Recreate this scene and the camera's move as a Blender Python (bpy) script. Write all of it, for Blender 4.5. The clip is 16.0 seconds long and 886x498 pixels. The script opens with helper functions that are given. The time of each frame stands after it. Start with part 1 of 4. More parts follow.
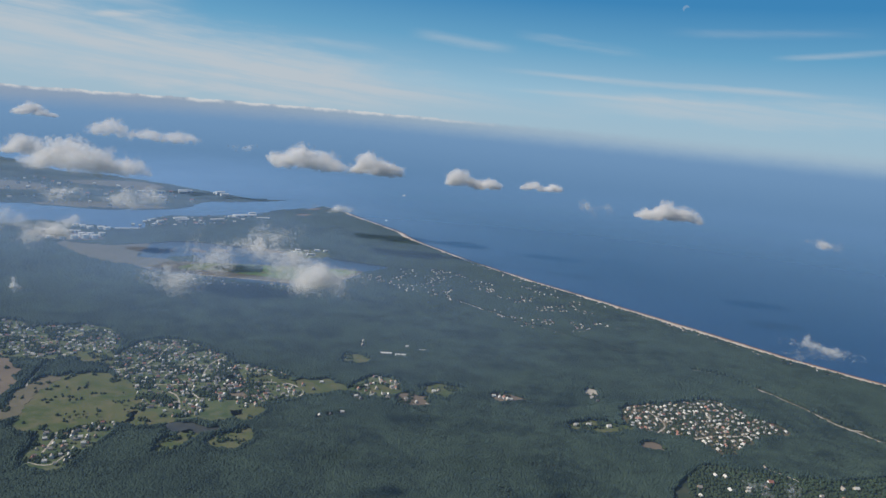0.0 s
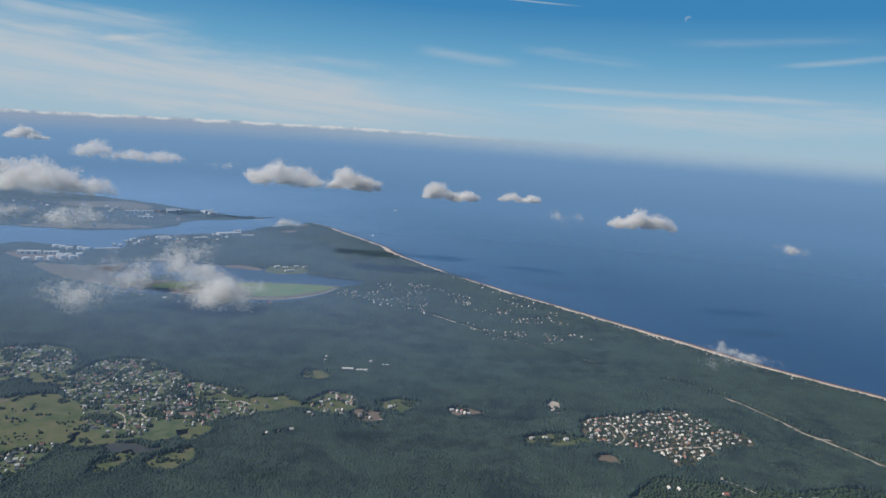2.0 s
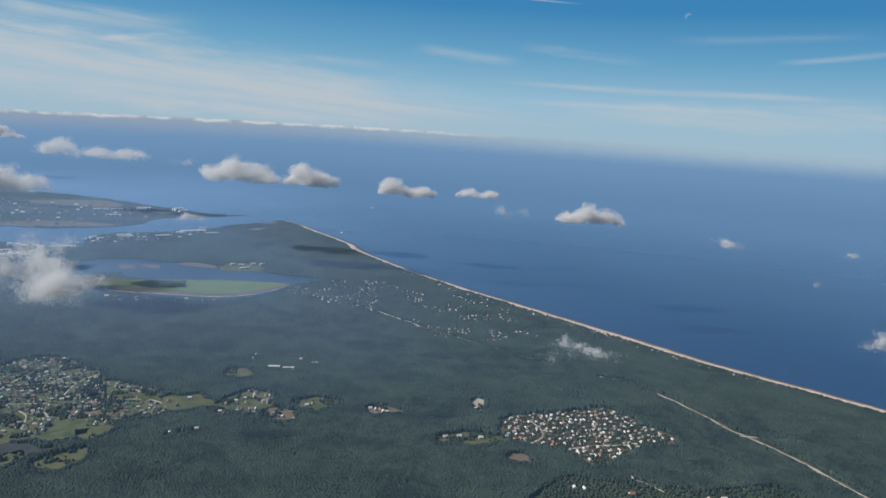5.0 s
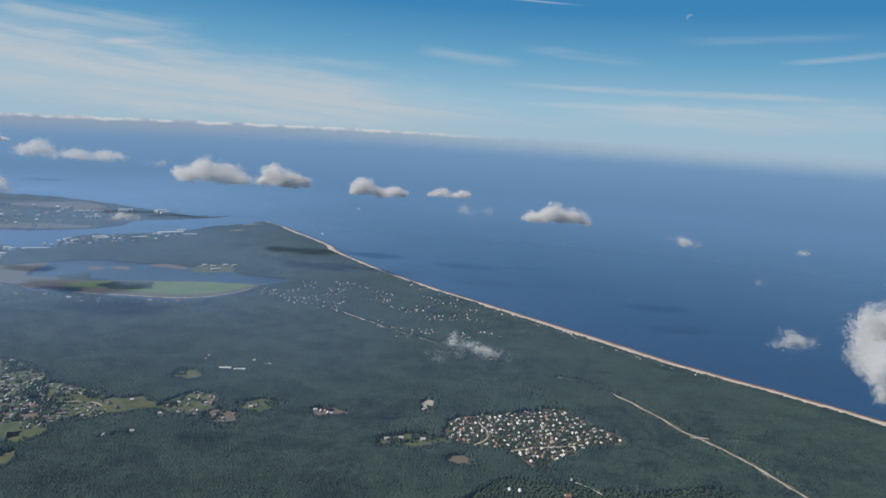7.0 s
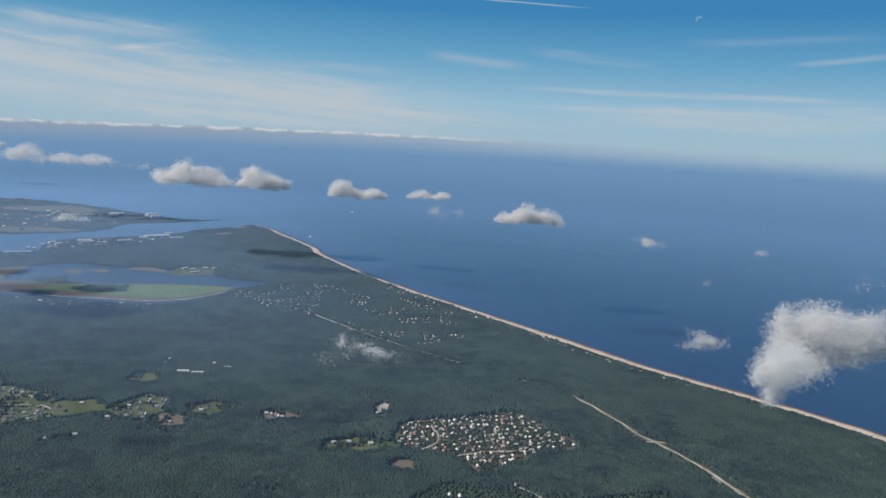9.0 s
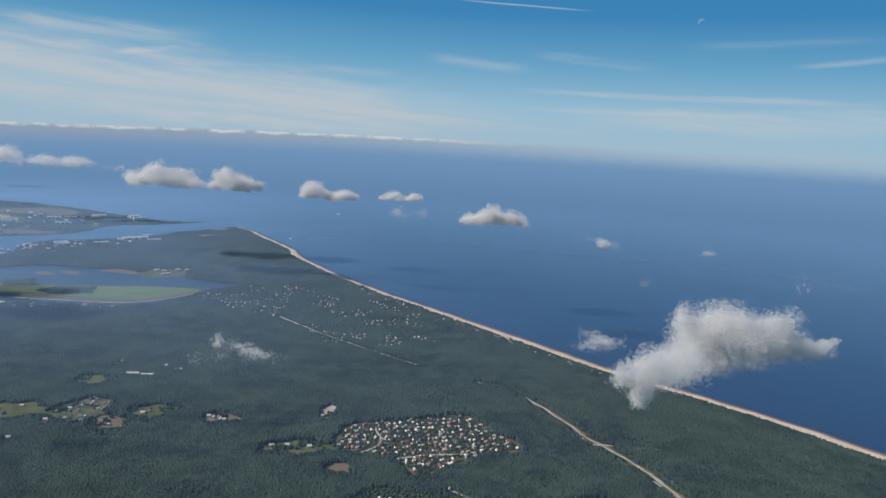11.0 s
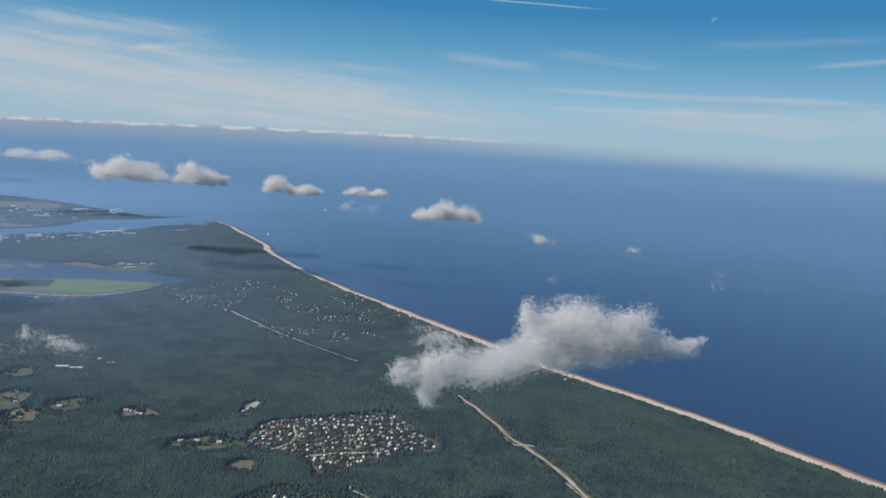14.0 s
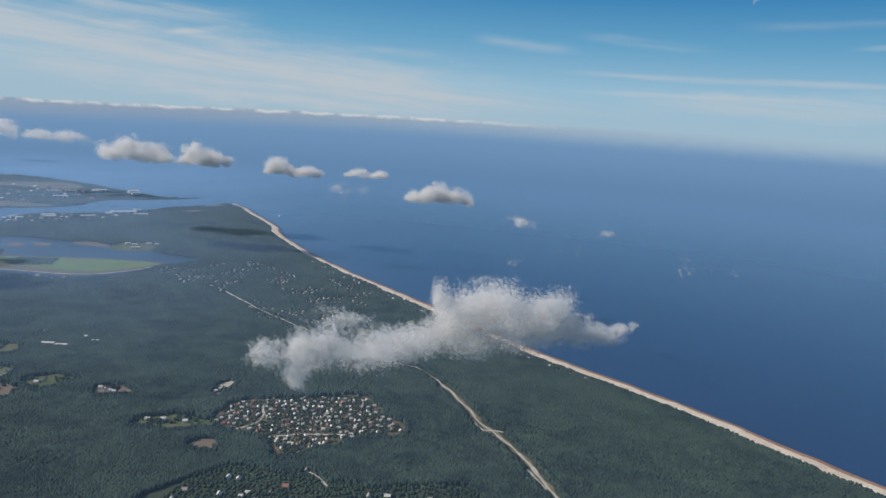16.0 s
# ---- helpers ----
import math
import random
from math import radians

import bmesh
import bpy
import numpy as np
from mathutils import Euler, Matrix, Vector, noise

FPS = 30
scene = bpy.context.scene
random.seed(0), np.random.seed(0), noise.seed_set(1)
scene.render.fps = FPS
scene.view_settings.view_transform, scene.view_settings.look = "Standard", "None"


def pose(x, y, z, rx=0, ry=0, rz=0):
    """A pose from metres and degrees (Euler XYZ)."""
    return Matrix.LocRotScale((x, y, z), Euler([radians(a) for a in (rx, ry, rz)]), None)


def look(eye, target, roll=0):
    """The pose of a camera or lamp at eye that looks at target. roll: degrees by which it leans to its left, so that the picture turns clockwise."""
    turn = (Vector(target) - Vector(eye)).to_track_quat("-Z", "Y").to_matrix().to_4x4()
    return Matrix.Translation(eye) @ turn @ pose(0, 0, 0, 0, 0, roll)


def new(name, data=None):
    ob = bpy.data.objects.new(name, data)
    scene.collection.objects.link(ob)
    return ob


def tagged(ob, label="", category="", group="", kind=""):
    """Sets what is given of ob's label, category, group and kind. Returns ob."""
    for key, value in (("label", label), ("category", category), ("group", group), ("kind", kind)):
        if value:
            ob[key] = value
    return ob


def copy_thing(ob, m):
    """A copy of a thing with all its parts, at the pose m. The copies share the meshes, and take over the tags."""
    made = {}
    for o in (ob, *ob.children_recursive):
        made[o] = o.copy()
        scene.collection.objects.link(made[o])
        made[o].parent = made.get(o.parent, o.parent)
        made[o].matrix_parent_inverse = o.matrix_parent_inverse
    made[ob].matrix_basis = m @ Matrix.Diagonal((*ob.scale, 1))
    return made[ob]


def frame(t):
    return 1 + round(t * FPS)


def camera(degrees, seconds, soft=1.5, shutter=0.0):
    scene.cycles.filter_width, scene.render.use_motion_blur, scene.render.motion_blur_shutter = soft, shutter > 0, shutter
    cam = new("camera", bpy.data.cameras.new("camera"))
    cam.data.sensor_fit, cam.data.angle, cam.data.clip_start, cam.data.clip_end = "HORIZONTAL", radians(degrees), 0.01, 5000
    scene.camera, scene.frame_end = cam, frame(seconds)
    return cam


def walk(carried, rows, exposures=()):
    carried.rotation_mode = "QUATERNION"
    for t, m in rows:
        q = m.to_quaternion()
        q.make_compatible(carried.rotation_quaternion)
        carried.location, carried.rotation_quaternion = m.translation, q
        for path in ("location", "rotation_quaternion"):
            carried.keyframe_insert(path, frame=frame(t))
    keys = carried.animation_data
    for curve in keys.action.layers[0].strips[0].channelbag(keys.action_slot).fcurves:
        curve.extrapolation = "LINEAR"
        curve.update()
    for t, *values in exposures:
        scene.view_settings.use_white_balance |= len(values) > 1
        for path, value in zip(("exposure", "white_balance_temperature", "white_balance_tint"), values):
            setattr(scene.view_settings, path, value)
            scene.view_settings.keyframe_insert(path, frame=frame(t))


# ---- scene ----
cam = camera(66.6, 16.0)
PATH = [
    (0, (4.18, 0.24, 359.06), (5.73, 98.52, 340.66), 5.5),
    (0.5, (22.22, 2.95, 359.24), (23.72, 101.37, 341.65), 5.0),
    (1, (40.30, 5.83, 359.34), (41.30, 104.31, 342.04), 4.7),
    (1.5, (58.41, 8.85, 359.37), (58.86, 107.42, 342.52), 4.3),
    (2, (76.56, 11.98, 359.34), (76.81, 110.63, 342.99), 4.2),
    (2.5, (94.72, 15.20, 359.25), (94.32, 113.84, 342.85), 4.1),
    (3, (112.91, 18.47, 359.13), (112.26, 117.13, 342.83), 4.2),
    (3.5, (131.11, 21.78, 358.97), (130.61, 120.45, 342.67), 4.2),
    (4, (149.32, 25.12, 358.79), (149.37, 123.71, 342.09), 4.0),
    (6.5, (240.41, 41.56, 357.72), (240.36, 140.22, 341.37), 3.8),
    (7, (258.62, 44.75, 357.51), (258.42, 143.41, 341.16), 3.7),
    (7.5, (276.81, 47.90, 357.31), (276.31, 146.58, 341.12), 3.8),
    (8, (295.00, 51.00, 357.13), (294.10, 149.70, 341.08), 3.6),
    (8.5, (313.17, 54.08, 356.96), (311.92, 152.77, 340.91), 3.5),
    (9, (331.32, 57.13, 356.81), (329.72, 155.84, 340.90), 3.4),
    (11.5, (421.88, 72.42, 356.28), (419.63, 171.20, 340.88), 3.3),
    (12, (439.95, 75.62, 356.21), (436.95, 174.40, 340.92), 3.3),
    (12.5, (458.00, 78.92, 356.15), (455.15, 177.71, 340.86), 3.5),
    (13, (476.05, 82.36, 356.09), (472.85, 181.12, 340.75), 3.6),
    (13.5, (494.08, 85.96, 356.03), (490.33, 184.69, 340.64), 3.6),
    (14, (512.11, 89.75, 355.96), (508.71, 188.42, 340.07), 3.7),
    (14.5, (530.13, 93.79, 355.88), (526.18, 192.26, 338.93), 3.9),
    (15, (548.15, 98.09, 355.77), (543.15, 196.29, 337.52), 4.0),
    (15.5, (566.18, 102.72, 355.64), (559.98, 200.78, 337.05), 4.1),
    (16, (584.20, 107.71, 355.47), (576.40, 205.68, 337.02), 3.9),
]
walk(cam, [(t, look(eye, target, roll)) for t, eye, target, roll in PATH])

# ---- world, sun and exposure ----
scene.view_settings.exposure = -0.25
scene.cycles.transparent_max_bounces = 96
scene.cycles.max_bounces, scene.cycles.diffuse_bounces, scene.cycles.transmission_bounces = 20, 16, 16
SUN = Vector((-310, -40, 240)).normalized()   # towards the sun
world = bpy.data.worlds.new("sky")
scene.world = world
world.use_nodes = True


class Nodes:
    """A short way to write node trees."""
    def __init__(self, tree):
        self.tree = tree
        tree.nodes.clear()

    def add(self, kind, inputs=None, **props):
        n = self.tree.nodes.new(kind)
        for k, v in props.items():
            setattr(n, k, v)
        for k, v in (inputs or {}).items():
            if isinstance(v, bpy.types.NodeSocket):
                self.tree.links.new(v, n.inputs[k])
            else:
                n.inputs[k].default_value = v
        return n

    def math(self, op, a, b=0.0, c=0.0, clamp=False):
        return self.add("ShaderNodeMath", {0: a, 1: b, 2: c}, operation=op, use_clamp=clamp).outputs[0]

    def smooth(self, x, lo, hi):
        return self.add("ShaderNodeMapRange", {"Value": x, "From Min": lo, "From Max": hi}, interpolation_type="SMOOTHSTEP").outputs[0]

    def mix(self, fac, a, b):
        n = self.add("ShaderNodeMix", data_type="RGBA")
        for idx, v in ((0, fac), (6, a), (7, b)):
            if isinstance(v, bpy.types.NodeSocket):
                self.tree.links.new(v, n.inputs[idx])
            elif idx == 0:
                n.inputs[0].default_value = v
            else:
                n.inputs[idx].default_value = (*v, 1.0)
        return n.outputs[2]

    def noise(self, vector, scale, detail=4.0, rough=0.55, dims="3D"):
        return self.add("ShaderNodeTexNoise", {"Vector": vector, "Scale": scale, "Detail": detail, "Roughness": rough}, noise_dimensions=dims).outputs["Fac"]

    def vec(self, x, y, z=0.0):
        return self.add("ShaderNodeCombineXYZ", {0: x, 1: y, 2: z}).outputs[0]


def build_sky():
    n = Nodes(world.node_tree)
    sky = n.add("ShaderNodeTexSky", sky_type="NISHITA", sun_disc=False, sun_elevation=math.asin(SUN.z),
                sun_rotation=math.atan2(SUN.x, SUN.y), altitude=700, air_density=1.0, dust_density=0.6, ozone_density=3.0).outputs[0]
    way = n.add("ShaderNodeTexCoord").outputs["Generated"]
    sep = n.add("ShaderNodeSeparateXYZ", {0: way})
    x, y, z = sep.outputs
    azimuth = n.math("MULTIPLY", n.math("ARCTAN2", x, y), 57.2958)
    up = n.math("MULTIPLY", n.math("ARCSINE", z), 57.2958)
    # clear air: pale at the horizon, deep blue above
    ramp = n.add("ShaderNodeValToRGB", {0: n.math("DIVIDE", up, 20.0)})
    stops = ((0.0, (0.40, 0.56, 0.675)), (0.16, (0.34, 0.56, 0.72)), (0.34, (0.15, 0.40, 0.63)), (0.52, (0.055, 0.26, 0.53)), (1.0, (0.03, 0.19, 0.45)))
    ramp.color_ramp.elements[1].position = 1.0
    for _ in range(len(stops) - 2):
        ramp.color_ramp.elements.new(0.5)
    for e, (at, c) in zip(ramp.color_ramp.elements, stops):
        e.position, e.color = at, (*c, 1)
    clear = n.add("ShaderNodeVectorMath", {0: ramp.outputs[0], 1: (10.5, 10.5, 10.5)}, operation="MULTIPLY").outputs[0]
    colour = n.mix(n.smooth(up, 26.0, 12.0), sky, clear)
    # thin streaks of high cloud: a broad veil on one side, narrow ones on the other
    fibre = n.noise(n.vec(n.math("MULTIPLY", azimuth, 0.05), n.math("ADD", n.math("MULTIPLY", up, 0.9), n.math("MULTIPLY", azimuth, 0.07)), 2.0), 1.3, 7.0, 0.62)
    puff = n.noise(n.vec(n.math("MULTIPLY", azimuth, 0.16), n.math("MULTIPLY", up, 0.8), 7.0), 1.0, 6.0, 0.6)
    total = None
    for az, el, slope, half, thick, strength in STREAKS:
        u = n.math("DIVIDE", n.math("SUBTRACT", azimuth, az), half)
        line = n.math("SUBTRACT", n.math("SUBTRACT", up, el), n.math("MULTIPLY", n.math("SUBTRACT", azimuth, az), slope))
        line = n.math("DIVIDE", n.math("ADD", line, n.math("MULTIPLY", n.math("SUBTRACT", puff, 0.5), thick * 1.5)), thick)
        f = n.math("MULTIPLY", n.smooth(n.math("ABSOLUTE", u), 1.0, 0.35), n.smooth(n.math("ABSOLUTE", line), 1.0, 0.0))
        f = n.math("MULTIPLY", n.math("MULTIPLY", f, strength), n.smooth(fibre, 0.16, 0.64))
        total = f if total is None else n.math("ADD", total, f, clamp=True)
    colour = n.mix(total, colour, (5.6, 6.4, 7.1))
    # the far bank of low cloud, with distant sea and its haze painted below
    ragged = n.noise(n.vec(n.math("MULTIPLY", azimuth, 0.8), n.math("MULTIPLY", up, 1.5)), 1.0, 6.0, 0.7)
    crest = n.math("ADD", n.math("MULTIPLY", n.math("SUBTRACT", ragged, 0.5), 0.8), n.smooth(azimuth, -44.0, -2.0))
    crest = n.math("SUBTRACT", n.math("MULTIPLY", crest, 0.62), 0.36)
    below = n.math("SUBTRACT", crest, up)
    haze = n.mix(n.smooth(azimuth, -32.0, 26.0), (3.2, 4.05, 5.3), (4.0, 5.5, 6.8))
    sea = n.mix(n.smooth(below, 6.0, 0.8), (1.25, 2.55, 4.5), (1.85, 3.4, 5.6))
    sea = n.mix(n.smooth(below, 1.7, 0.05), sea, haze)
    tops = n.math("MULTIPLY", n.smooth(below, 0.30, 0.06), n.smooth(azimuth, 9.0, -6.0))
    tops = n.math("MULTIPLY", tops, n.smooth(n.noise(n.vec(azimuth, 0.0, 4.0), 0.55, 4.0), 0.34, 0.55))
    bank = n.mix(n.math("MULTIPLY", tops, 0.9), sea, (7.2, 7.4, 7.6))
    edge = n.math("ADD", 0.07, n.math("MULTIPLY", n.smooth(azimuth, -6.0, 20.0), 0.5))
    under = n.math("DIVIDE", n.math("ADD", below, n.math("MULTIPLY", edge, 0.5)), edge, clamp=True)
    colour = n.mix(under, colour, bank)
    # the day moon
    dot = n.add("ShaderNodeVectorMath", {0: way, 1: MOON}, operation="DOT_PRODUCT").outputs["Value"]
    half = n.add("ShaderNodeVectorMath", {0: way, 1: MOON_SHADE}, operation="DOT_PRODUCT").outputs["Value"]
    disc = n.math("MULTIPLY", n.smooth(dot, math.cos(radians(0.28)), math.cos(radians(0.20))), n.smooth(half, math.cos(radians(0.22)), math.cos(radians(0.34))))
    colour = n.mix(n.math("MULTIPLY", disc, 0.32), colour, (5.0, 6.0, 6.8))
    back = n.add("ShaderNodeBackground", {"Color": colour, "Strength": 0.1})
    n.tree.links.new(back.outputs[0], n.add("ShaderNodeOutputWorld").inputs[0])


# azimuth, elevation, slope, half length and half thickness in degrees, strength
STREAKS = [
    (-27.0, 3.8, -0.075, 34.0, 3.3, 1.0), (-28.0, 6.9, 0.0, 9.0, 1.0, 0.6), (-25.0, 5.6, 0.16, 3.0, 0.35, 0.5),
    (1.0, 6.6, -0.05, 5.0, 0.6, 0.36), (10.5, 7.1, -0.08, 6.0, 0.55, 0.36), (18.0, 4.5, -0.01, 16.0, 0.36, 0.6), (15.0, 3.25, 0.01, 12.0, 0.3, 0.5),
    (26.0, 2.9, 0.02, 20.0, 1.5, 0.7), (29.0, 7.3, 0.1, 5.0, 0.35, 0.45), (4.0, 11.2, -0.04, 6.5, 0.1, 0.6), (-5.0, 2.2, -0.03, 18.0, 1.0, 0.45),
    (-24.0, 1.5, -0.02, 24.0, 1.6, 0.55), (-9.0, 5.4, -0.03, 4.5, 0.5, 0.25), (24.0, 8.6, 0.03, 8.0, 0.5, 0.2),
]
MOON = Vector((0.3045, 0.9359, 0.1772)).normalized()
MOON_SHADE = (MOON + Vector((0.0028, 0, -0.0032))).normalized()
build_sky()
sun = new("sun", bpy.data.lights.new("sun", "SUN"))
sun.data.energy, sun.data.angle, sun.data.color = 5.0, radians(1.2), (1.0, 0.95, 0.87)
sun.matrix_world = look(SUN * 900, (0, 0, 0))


# ---- materials ----
def material(name):
    m = bpy.data.materials.new(name)
    m.use_nodes = True
    return m, Nodes(m.node_tree)


def finish(n, shader):
    n.tree.links.new(shader, n.add("ShaderNodeOutputMaterial").inputs[0])


def earth(name, colours, scales=(0.01, 0.12, 1.2), rough=0.95, bump=0.5):
    """A matt ground surface: three colours, mottled at three scales."""
    m, n = material(name)
    p = n.add("ShaderNodeNewGeometry").outputs["Position"]
    a, b, c = (n.noise(p, s, 5.0, 0.6) for s in scales)
    col = n.mix(n.smooth(a, 0.38, 0.62), colours[0], colours[1])
    col = n.mix(n.math("MULTIPLY", n.smooth(b, 0.42, 0.68), 0.7), col, colours[2])
    col = n.mix(n.math("MULTIPLY", n.smooth(c, 0.35, 0.75), 0.35), col, colours[0])
    lift = n.add("ShaderNodeBump", {"Height": c, "Strength": bump, "Distance": 0.4}).outputs[0]
    sh = n.add("ShaderNodeBsdfPrincipled", {"Base Color": col, "Roughness": rough, "Normal": lift, "Specular IOR Level": 0.1})
    finish(n, sh.outputs[0])
    return m


def leafy(name, dark, light, far):
    """Foliage: each crown its own tone, over stands of different age and wide patches of thinner wood."""
    m, n = material(name)
    g = n.add("ShaderNodeNewGeometry")
    p = g.outputs["Position"]
    bent = n.add("ShaderNodeVectorMath", {0: p, 1: n.add("ShaderNodeVectorMath", {0: n.add("ShaderNodeTexNoise", {"Vector": p, "Scale": 0.03, "Detail": 4.0}).outputs["Color"], 1: (26.0, 26.0, 0.0)}, operation="MULTIPLY").outputs[0]}, operation="ADD").outputs[0]
    flat = n.add("ShaderNodeVectorMath", {0: bent, 1: (1.0, 1.6, 0.0)}, operation="MULTIPLY").outputs[0]
    cell = n.add("ShaderNodeSeparateColor", {0: n.add("ShaderNodeTexVoronoi", {"Vector": flat, "Scale": 0.014}).outputs["Color"]}).outputs[0]
    wide = n.smooth(n.noise(p, 0.0045, 5.0, 0.62), 0.38, 0.62)
    stand = n.smooth(n.noise(p, 0.022, 6.0, 0.7), 0.40, 0.62)
    clump = n.smooth(n.noise(p, 0.11, 3.0, 0.6), 0.36, 0.66)
    one = g.outputs["Random Per Island"]
    tone = n.math("ADD", n.math("MULTIPLY", stand, 0.36), n.math("MULTIPLY", one, 0.18))
    tone = n.math("ADD", tone, n.math("MULTIPLY", cell, 0.26))
    tone = n.math("ADD", tone, n.math("MULTIPLY", clump, 0.22), clamp=True)
    col = n.mix(tone, dark, light)
    col = n.mix(n.math("MULTIPLY", wide, 0.45), col, far)
    bright = n.math("MULTIPLY", n.smooth(one, 0.93, 1.0), n.smooth(n.noise(p, 0.018, 3.0), 0.48, 0.62))
    col = n.mix(n.math("MULTIPLY", bright, 0.6), col, tuple(c * 1.7 for c in light))
    sh = n.add("ShaderNodeBsdfPrincipled", {"Base Color": col, "Roughness": 0.85, "Specular IOR Level": 0.12})
    finish(n, sh.outputs[0])
    return m


def plain(name, colour, rough=0.7, metal=0.0, wear=0.25, scale=1.5, vary=0.15):
    """Painted or built surfaces: stains, wear, and a tone of its own for each object."""
    m, n = material(name)
    p = n.add("ShaderNodeTexCoord").outputs["Object"]
    own = n.add("ShaderNodeObjectInfo").outputs["Random"]
    w = n.smooth(n.noise(p, scale, 5.0, 0.65), 0.4, 0.75)
    col = n.mix(n.math("MULTIPLY", w, wear), colour, tuple(c * 0.45 for c in colour))
    col = n.mix(n.math("MULTIPLY", own, vary), col, (0.30, 0.27, 0.22))
    sh = n.add("ShaderNodeBsdfPrincipled", {"Base Color": col, "Roughness": rough, "Metallic": metal})
    finish(n, sh.outputs[0])
    return m


def sea_material(name, fade, deep, gloss):
    m, n = material(name)
    p = n.add("ShaderNodeNewGeometry").outputs["Position"]
    sep = n.add("ShaderNodeSeparateXYZ", {0: p})
    swell = n.noise(n.vec(n.math("MULTIPLY", sep.outputs[0], 0.35), sep.outputs[1]), 0.35, 4.0, 0.6)
    slick = n.smooth(n.noise(n.vec(n.math("MULTIPLY", sep.outputs[0], 0.3), sep.outputs[1]), 0.004, 5.0, 0.6), 0.35, 0.7)
    col = n.mix(n.math("MULTIPLY", slick, 0.6), deep, tuple(c * 1.35 for c in deep))
    lift = n.add("ShaderNodeBump", {"Height": swell, "Strength": 0.15, "Distance": 0.5}).outputs[0]
    sh = n.add("ShaderNodeBsdfPrincipled", {"Base Color": col, "Roughness": 0.25, "IOR": 1.34, "Normal": lift}).outputs[0]
    shine = n.add("ShaderNodeBsdfGlossy", {"Color": gloss, "Roughness": 0.3, "Normal": lift}).outputs[0]
    graze = n.smooth(n.add("ShaderNodeLayerWeight", {"Normal": lift}).outputs["Facing"], 0.5, 0.95)
    sh = n.add("ShaderNodeMixShader", {0: n.math("ADD", 0.19, n.math("MULTIPLY", graze, 0.41)), 1: sh, 2: shine}).outputs[0]
    # imitated far haze: the water clears with distance, showing sea painted in the sky
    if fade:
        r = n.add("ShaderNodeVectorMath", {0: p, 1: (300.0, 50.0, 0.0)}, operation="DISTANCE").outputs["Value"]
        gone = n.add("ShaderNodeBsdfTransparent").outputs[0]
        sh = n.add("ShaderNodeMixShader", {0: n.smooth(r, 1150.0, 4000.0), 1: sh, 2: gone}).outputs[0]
    finish(n, sh)
    return m


def cloud_material(name, thick, through_light):
    m, n = material(name)
    d = n.add("ShaderNodeBsdfDiffuse", {"Color": (0.99, 0.975, 0.955, 1)}).outputs[0]
    t = n.add("ShaderNodeBsdfTranslucent", {"Color": (0.99, 0.975, 0.955, 1)}).outputs[0]
    body = n.add("ShaderNodeMixShader", {0: through_light, 1: d, 2: t}).outputs[0]
    clear = n.add("ShaderNodeBsdfTransparent").outputs[0]
    finish(n, n.add("ShaderNodeMixShader", {0: thick, 1: clear, 2: body}).outputs[0])
    return m


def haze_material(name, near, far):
    """Stand-in for air haze: passes most light, opacity raised with distance and westwards."""
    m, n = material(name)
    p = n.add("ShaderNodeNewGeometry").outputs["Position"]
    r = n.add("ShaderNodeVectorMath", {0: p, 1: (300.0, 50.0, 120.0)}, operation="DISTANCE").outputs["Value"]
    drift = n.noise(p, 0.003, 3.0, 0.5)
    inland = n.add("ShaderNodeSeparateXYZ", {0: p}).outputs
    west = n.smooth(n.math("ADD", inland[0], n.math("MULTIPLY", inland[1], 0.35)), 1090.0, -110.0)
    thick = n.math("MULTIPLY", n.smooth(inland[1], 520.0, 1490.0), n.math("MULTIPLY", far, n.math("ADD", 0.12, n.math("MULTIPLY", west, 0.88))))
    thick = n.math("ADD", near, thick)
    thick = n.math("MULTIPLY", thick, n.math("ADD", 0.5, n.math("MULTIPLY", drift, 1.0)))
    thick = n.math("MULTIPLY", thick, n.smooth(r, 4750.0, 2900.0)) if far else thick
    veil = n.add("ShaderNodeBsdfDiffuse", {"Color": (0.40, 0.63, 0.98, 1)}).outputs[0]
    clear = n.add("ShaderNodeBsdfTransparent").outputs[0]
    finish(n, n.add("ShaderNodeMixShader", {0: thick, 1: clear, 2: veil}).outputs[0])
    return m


DISTANCE_HAZE = haze_material("distance haze sheet", 0.016, 0.20)
AIR = haze_material("overall haze sheet", 0.020, 0.0)
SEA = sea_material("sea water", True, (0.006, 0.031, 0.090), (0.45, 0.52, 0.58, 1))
RIVER = sea_material("river water", False, (0.03, 0.04, 0.055), (0.3, 0.34, 0.38, 1))
FLOOR = earth("forest floor", ((0.038, 0.055, 0.034), (0.055, 0.071, 0.042), (0.084, 0.084, 0.055)), (0.01, 0.08, 0.6))
GRASS = earth("meadow grass", ((0.070, 0.098, 0.036), (0.122, 0.130, 0.058), (0.180, 0.152, 0.086)), (0.02, 0.06, 0.35))
PASTURE = earth("lush pasture", ((0.120, 0.195, 0.050), (0.165, 0.215, 0.066), (0.190, 0.200, 0.088)), (0.02, 0.06, 0.35))
ROUGH = earth("rough village grass", ((0.062, 0.094, 0.042), (0.112, 0.138, 0.062), (0.170, 0.160, 0.100)), (0.03, 0.09, 0.5))
WET = earth("wet sand", ((0.33, 0.17, 0.085), (0.40, 0.23, 0.13), (0.25, 0.13, 0.07)), (0.02, 0.1, 0.6), 0.5)
SHALLOWS = earth("water over sand", ((0.075, 0.062, 0.072), (0.11, 0.078, 0.068), (0.05, 0.055, 0.085)), (0.02, 0.1, 0.6), 0.4)
